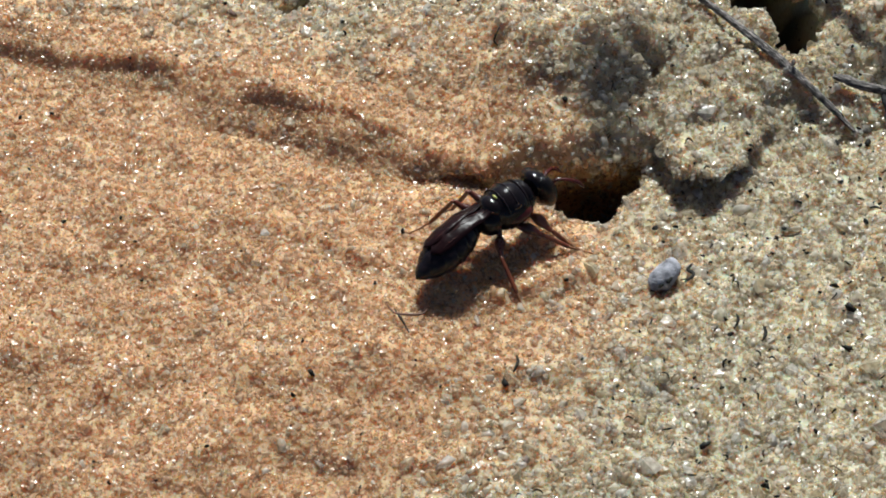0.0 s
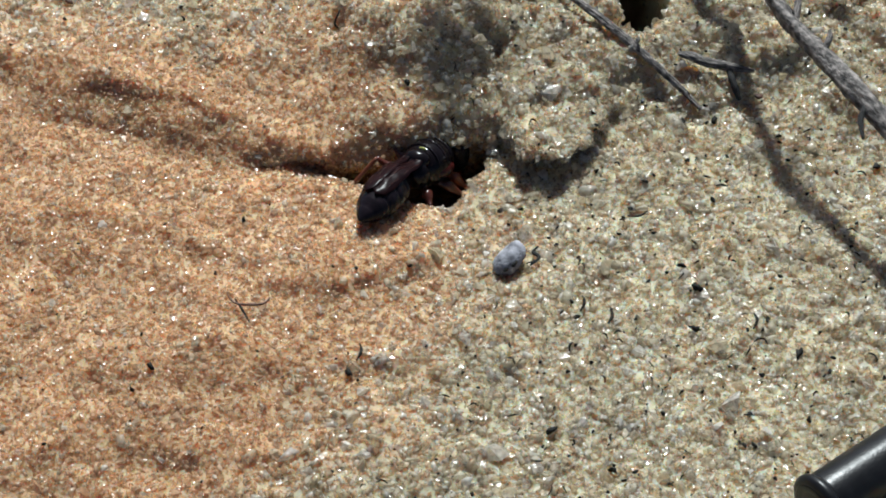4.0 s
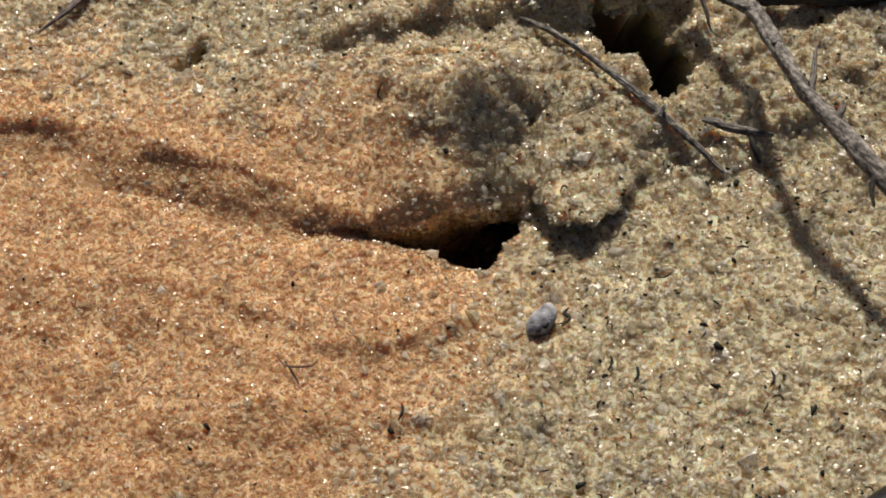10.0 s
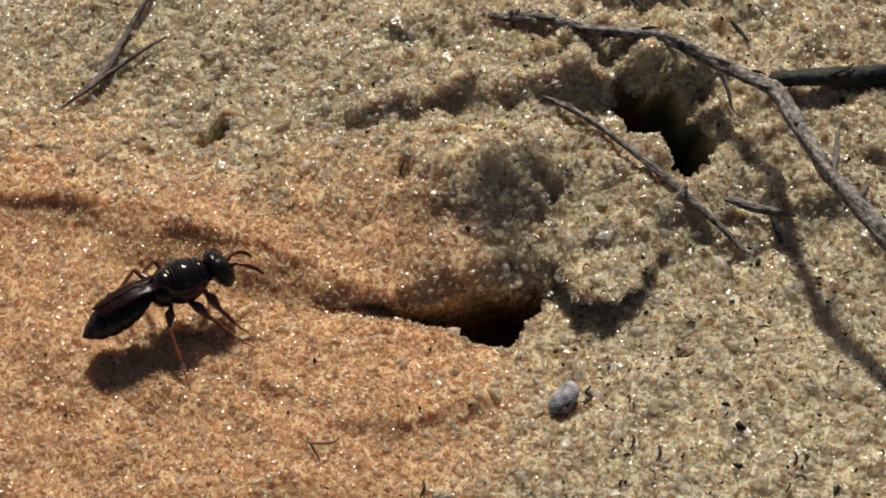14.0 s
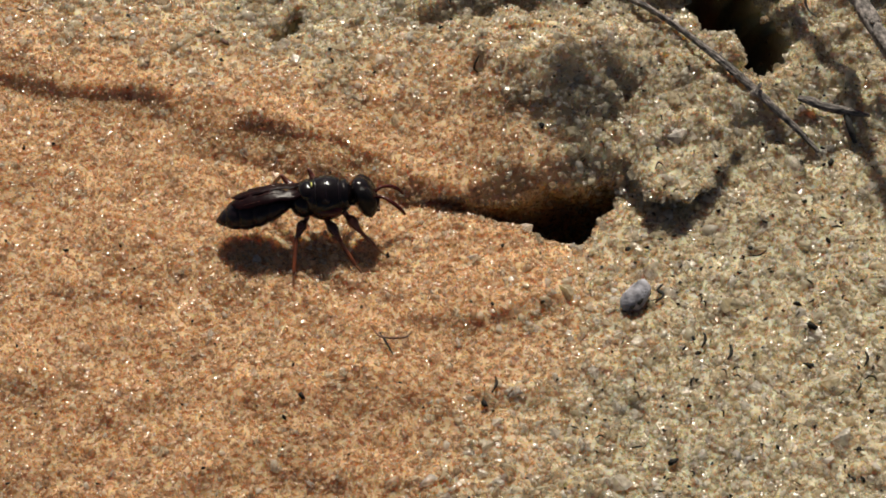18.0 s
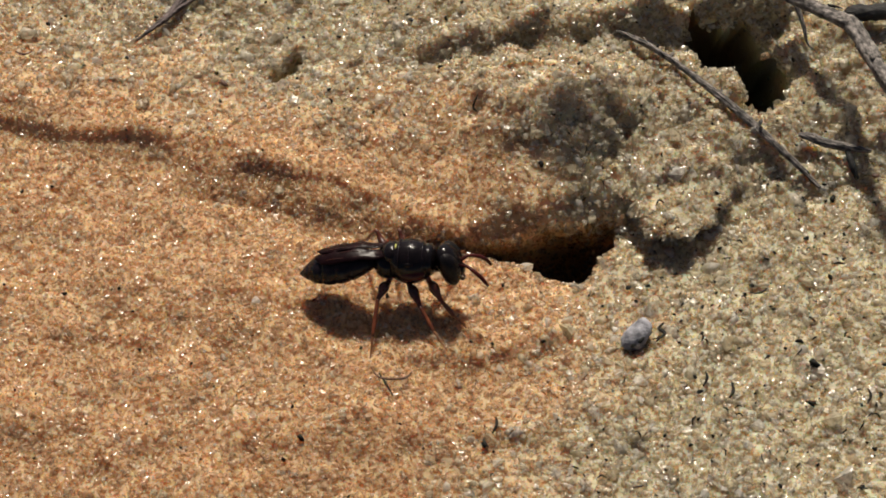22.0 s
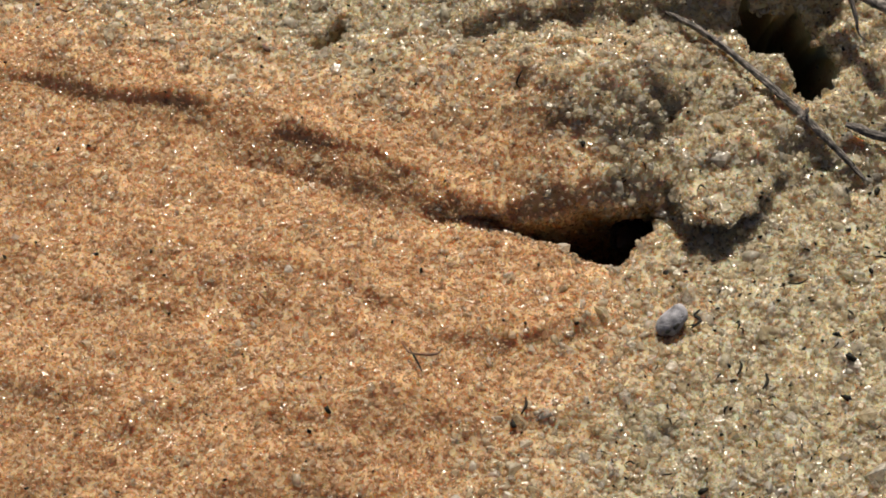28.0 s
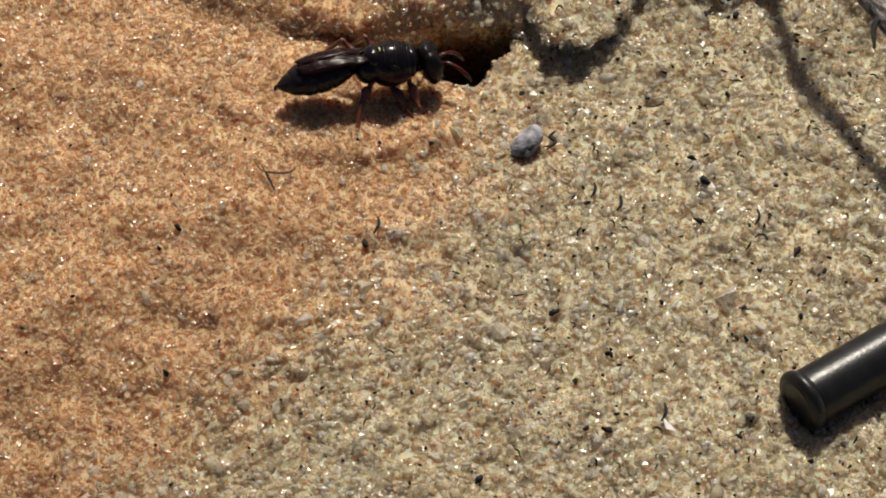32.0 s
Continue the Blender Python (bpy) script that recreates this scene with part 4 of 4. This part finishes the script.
def wasp():
    ob = thing("wasp", Matrix.Identity(4), "black digger wasp with red-brown legs and dark folded wings", "wasp")
    head = part("head", mesh_from("head", *ball((2.25, 0, -0.14), (0.8, 1.14, 1.22), 16, 24, drooped), CHITIN), ob)
    for s in (-1, 1):
        part("eye", mesh_from("eye", *ball((2.37, s * 0.57, -0.14), (0.68, 0.62, 1.08), 12, 18, drooped), EYE), head, "large dark compound eye")
        v, f = tapered([(3.0, s * 0.25, -0.1, 0.1), (3.25, s * 0.42, 0.02, 0.11), (3.5, s * 0.55, 0.02, 0.09), (3.95, s * 0.8, -0.2, 0.12), (4.35, s * 0.95, -0.55, 0.115), (4.6, s * 1.0, -0.95, 0.07)])
        part("antenna", mesh_from("antenna", v, f, FLANK), head, "elbowed dark antenna")
        v, f = tapered([(2.85, s * 0.3, -0.8, 0.13), (3.1, s * 0.22, -1.02, 0.1), (3.2, s * 0.05, -1.08, 0.04)])
        part("jaw", mesh_from("jaw", v, f, DARK_RED), head)
    part("face", mesh_from("face", *ball((3.05, 0, -0.5), (0.2, 0.42, 0.42), 8, 12), CHITIN), head)
    part("neck", mesh_from("neck", *tapered([(1.3, 0, -0.1, 0.6), (1.68, 0, -0.12, 0.5), (2.0, 0, -0.12, 0.6)], 14), CHITIN), ob)
    thorax = part("thorax", mesh_from("thorax", *ball((0.2, 0, 0.0), (1.45, 1.3, 1.3), 18, 26), CHITIN), ob)
    part("collar", mesh_from("collar", *ball((1.25, 0, 0.1), (0.5, 1.02, 0.92), 10, 18), CHITIN), thorax)
    part("scutellum", mesh_from("scutellum", *ball((-0.8, 0, 0.6), (0.6, 0.84, 0.56), 10, 16), CHITIN), thorax)
    part("yellow_band", mesh_from("yellow_band", *ball((-0.52, -0.2, 1.13), (0.05, 0.24, 0.09), 6, 8), YELLOW), thorax, "thin yellow-green mark")
    for s in (-1, 1):
        part("tegula", mesh_from("tegula", *ball((0.2, s * 1.14, 0.5), (0.24, 0.1, 0.15), 8, 12), CHITIN), thorax)
        part("flank_plate", mesh_from("flank_plate", *ball((0.35, s * 1.0, -0.22), (0.8, 0.4, 0.42), 10, 14), FLANK), thorax, "dark red flank")
    for x, r, lift in ((1.0, 1.09, 0.04), (0.3, 1.29, 0.01), (-0.3, 1.22, 0.03)):
        arc = [(x - 0.05 * abs(math.sin(a)), r * math.sin(a), lift + r * math.cos(a), 0.045) for a in np.linspace(-1.3, 1.3, 9)]
        part("ridge", mesh_from("ridge", *tapered(arc, 7), GLOSS), thorax, "polished black ridge")
    part("rear_thorax", mesh_from("rear_thorax", *ball((-1.1, 0, -0.1), (0.8, 0.98, 0.95), 12, 18), CHITIN), ob)
    part("abdomen", mesh_from("abdomen", *abdomen_shape(), GLOSS), ob, "glossy black pointed abdomen")
    for s in (-1, 1):
        wing = part("wing", mesh_from("wing", *wing_blade(s), WING), ob, "smoky violet folded wing")
        for lane in (-0.3, 0.05, 0.32):
            pts = []
            for q in np.linspace(0.04, 0.9, 8):
                w = np.interp(q, [0, 0.15, 0.5, 0.8, 0.95, 1], [0.12, 0.3, 0.5, 0.55, 0.4, 0.1])
                y = s * (0.42 - 0.1 * q) + lane * 2 * w
                z = np.interp(q, [0, 0.2, 0.45, 0.75, 1], [0.92, 0.72, 0.86, 0.66, 0.3]) - 0.42 * (abs(y) ** 2) * (0.6 + 0.4 * q) + 0.035 * math.sin(14 * q + 9 * lane) + (0.05 if s > 0 else 0.0) + 0.035
                pts.append((-0.8 - 4.35 * q + 0.25 * abs(lane), y, z, 0.012))
            part("vein", mesh_from("vein", *tapered(pts, 5), DARK_RED), wing)
    legs = []
    for n, (coxa, knee, shin, foot) in enumerate(LEGS):
        base = np.array(coxa)
        c = base * 0
        k, s, t = (unrolled(p) - base for p in (knee, shin, foot))
        mid = (c + k) / 2 + np.array((0, 0, 0.1))
        leg = part("leg", mesh_from("leg", *tapered([(*(c + (0, 0, 0.15)), 0.2), (*(c * 0.8 + k * 0.2), 0.16), (*mid, 0.31), (*(c * 0.2 + k * 0.8), 0.17), (*k, 0.12)], 10), RED_CHITIN if n % 3 == 0 else DARK_RED), ob, "red-brown leg")
        leg.location = base * MM
        part("shin", mesh_from("shin", *tapered([(*k, 0.11), (*(k * 0.7 + s * 0.3), 0.12), (*(k * 0.3 + s * 0.7), 0.13), (*s, 0.1)], 9), RED_CHITIN), leg)
        part("foot", mesh_from("foot", *tapered([(*s, 0.075), (*(s * 0.75 + t * 0.25), 0.06), (*(s * 0.5 + t * 0.5 + (0, 0, -0.05)), 0.065), (*(s * 0.25 + t * 0.75), 0.05), (*t, 0.045)], 7), HORN), leg, "straw-coloured jointed foot")
        for bit in range(3):
            a = s * (0.8 - 0.2 * bit) + k * (0.2 + 0.2 * bit)
            b = a + np.array((0.06, 0.16 * np.sign(coxa[1]), -0.22))
            part("spine", mesh_from("spine", *tapered([(*a, 0.025), (*b, 0.008)], 5), HORN), leg)
        legs.append(leg)
    return ob, legs


WASP, WASP_LEGS = wasp()
# seconds, middle of the thorax in mm, heading and pitch in degrees
WASP_PATH = [
    (0, -1.24, -1.26, 2.53, 38.6, 1.6),
    (0.5, -1.08, -1.01, 2.09, 43.2, -2.4),
    (1, -0.12, -0.71, 1.87, 45.6, -4.5),
    (1.5, 1.12, -1.06, 2.21, 46.4, -1.2),
    (2, 1.92, -0.53, 1.86, 42.5, -4.9),
    (2.5, 2.72, 0.97, 1.73, 53.9, -5.5),
    (3, 3.18, 3.57, -0.57, 54.2, -18.7),
    (3.5, 3.33, 3.14, -0.52, 51.2, -18.2),
    (4.5, 2.90, 3.17, -0.09, 50.0, -20.0),
    (5.5, 2.48, 3.71, -0.76, 46.7, -24.4),
    (6, 2.54, 3.92, -1.39, 40.9, -33.2),
    (6.5, 2.97, 2.67, -0.40, 46.3, -19.3),
    (7, 3.31, 2.53, -0.03, 43.1, -15.1),
    (7.5, 3.84, 2.66, -0.42, 46.1, -18.8),
    (8, 4.00, 2.89, -0.92, 45.0, -24.3),
    (8.5, 4.86, 3.93, -1.68, 58.0, -34.6),
    (8.8, 6.20, 6.35, -4.20, 55.0, -38.0),
    (9.2, 6.80, 8.55, -6.50, 62.0, -40.0),
    (11.6, 6.80, 8.55, -6.50, 62.0, -40.0),
    (11.8, 6.20, 7.35, -5.00, 60.0, -38.0),
    (12, 5.80, 6.90, -4.50, 57.0, -38.0),
    (12.2, 3.56, 3.21, -0.72, 51.6, -24.7),
    (12.4, 1.08, 1.19, 1.60, 59.7, -6.8),
    (12.6, -0.98, 1.01, 1.88, 47.6, -4.3),
    (12.8, -3.75, 0.21, 2.82, 30.0, 4.1),
    (13, -5.83, 1.87, 2.82, 28.2, 4.1),
    (13.2, -9.90, 3.48, 2.81, 13.7, 4.0),
    (13.5, -14.35, 2.75, 2.81, 31.7, 4.1),
    (14.5, -14.00, 2.62, 3.00, 15.0, 2.0),
    (15.5, -13.71, 3.44, 2.52, 7.1, 1.5),
    (16, -13.07, 2.55, 2.82, -4.2, 4.3),
    (16.5, -12.42, 2.44, 2.36, 3.5, 0.1),
    (17, -11.77, 1.90, 2.51, 4.9, 1.4),
    (17.5, -11.33, 1.58, 2.55, 5.4, 1.7),
    (18, -10.30, 1.32, 2.54, 4.8, 1.7),
    (18.5, -9.46, 0.84, 2.60, 5.1, 2.2),
    (19, -8.51, 0.32, 2.67, 5.6, 2.9),
    (19.5, -8.02, 0.07, 2.82, -6.2, 4.2),
    (20, -7.18, 0.56, 1.88, 8.4, -4.2),
    (20.5, -6.82, 0.50, 1.88, 11.3, -4.2),
    (21, -6.07, 0.37, 1.88, 5.4, -4.2),
    (21.5, -6.23, -0.65, 2.82, -14.6, 4.5),
    (22, -5.43, -0.55, 2.82, -5.1, 4.2),
    (22.3, -4.71, -0.24, 1.88, 12.3, -4.3),
    (22.6, -5.13, -0.14, 1.88, 20.2, -4.2),
    (23, -4.47, 0.20, 1.87, 10.9, -4.5),
    (23.3, -3.97, 0.37, 1.87, 8.0, -4.7),
    (23.6, -3.91, 0.50, 1.87, 6.2, -4.6),
    (23.8, -4.30, -0.14, 1.88, 13.5, -4.4),
    (24, -3.97, -0.25, 1.87, 14.0, -4.5),
    (24.2, -3.97, -1.45, 2.85, -8.1, 5.2),
    (24.4, -3.47, 0.44, 1.87, 17.5, -4.5),
    (24.5, -3.71, -0.06, 1.87, 3.6, -4.8),
    (25.5, -1.00, 1.62, 2.30, 10.0, -2.0),
    (26.5, 2.52, 4.13, -0.63, 23.0, -21.3),
    (26.8, 1.38, 2.49, 0.48, 24.4, -10.5),
    (27, 2.93, 3.52, -0.11, 26.5, -14.4),
    (27.3, 5.45, 3.44, -0.77, 35.3, -22.9),
    (27.7, 6.80, 6.15, -4.00, 50.0, -38.0),
    (28, 6.80, 8.55, -6.50, 62.0, -40.0),
    (29, 6.80, 8.55, -6.50, 62.0, -40.0),
    (29.3, 6.20, 6.75, -4.40, 55.0, -36.0),
    (29.5, 4.32, 3.38, -1.50, 33.1, -34.5),
    (30, 0.64, 1.52, 1.00, 20.8, -10.1),
    (30.4, 0.64, 0.98, 0.53, 28.7, -14.9),
    (30.7, -0.91, -0.58, 2.37, 35.5, 0.2),
    (31, -0.95, -1.19, 2.81, 18.1, 4.1),
    (31.3, -0.55, -2.87, 1.88, 28.3, -4.4),
    (31.6, -2.07, -0.58, 2.72, 3.7, 3.3),
    (32, -0.50, -0.27, 1.88, 12.4, -4.4),
]


def motions():
    walk(WASP, [(t, pose(x * MM, y * MM, z * MM, 0, 0, yaw) @ pose(0, 0, 0, 0, -pitch, 0) @ pose(0, 0, 0, ROLL, 0, 0)) for t, x, y, z, yaw, pitch in WASP_PATH])
    rng = random.Random(4)
    # turns of the added stalk: shift its shade, then swing it off the sand
    sway = [(0, 0.4), (2, 0.4), (6, 0), (9, 0), (16, -0.3), (19, -0.4), (24.5, -0.5), (26.5, -23), (32, -25)]
    walk(SHADE_STALK, [(t, pose(*STALK_FOOT, 0, 0, turn)) for t, turn in sway])
    for n, leg in enumerate(WASP_LEGS):
        at, rows = leg.location.copy(), []
        for t, *_ in WASP_PATH:
            swing = rng.uniform(-9, 9) if n % 3 else rng.uniform(-16, 16)
            rows.append((t, pose(*at, rng.uniform(-3, 3), rng.uniform(-4, 4), swing)))
        walk(leg, rows)


motions()
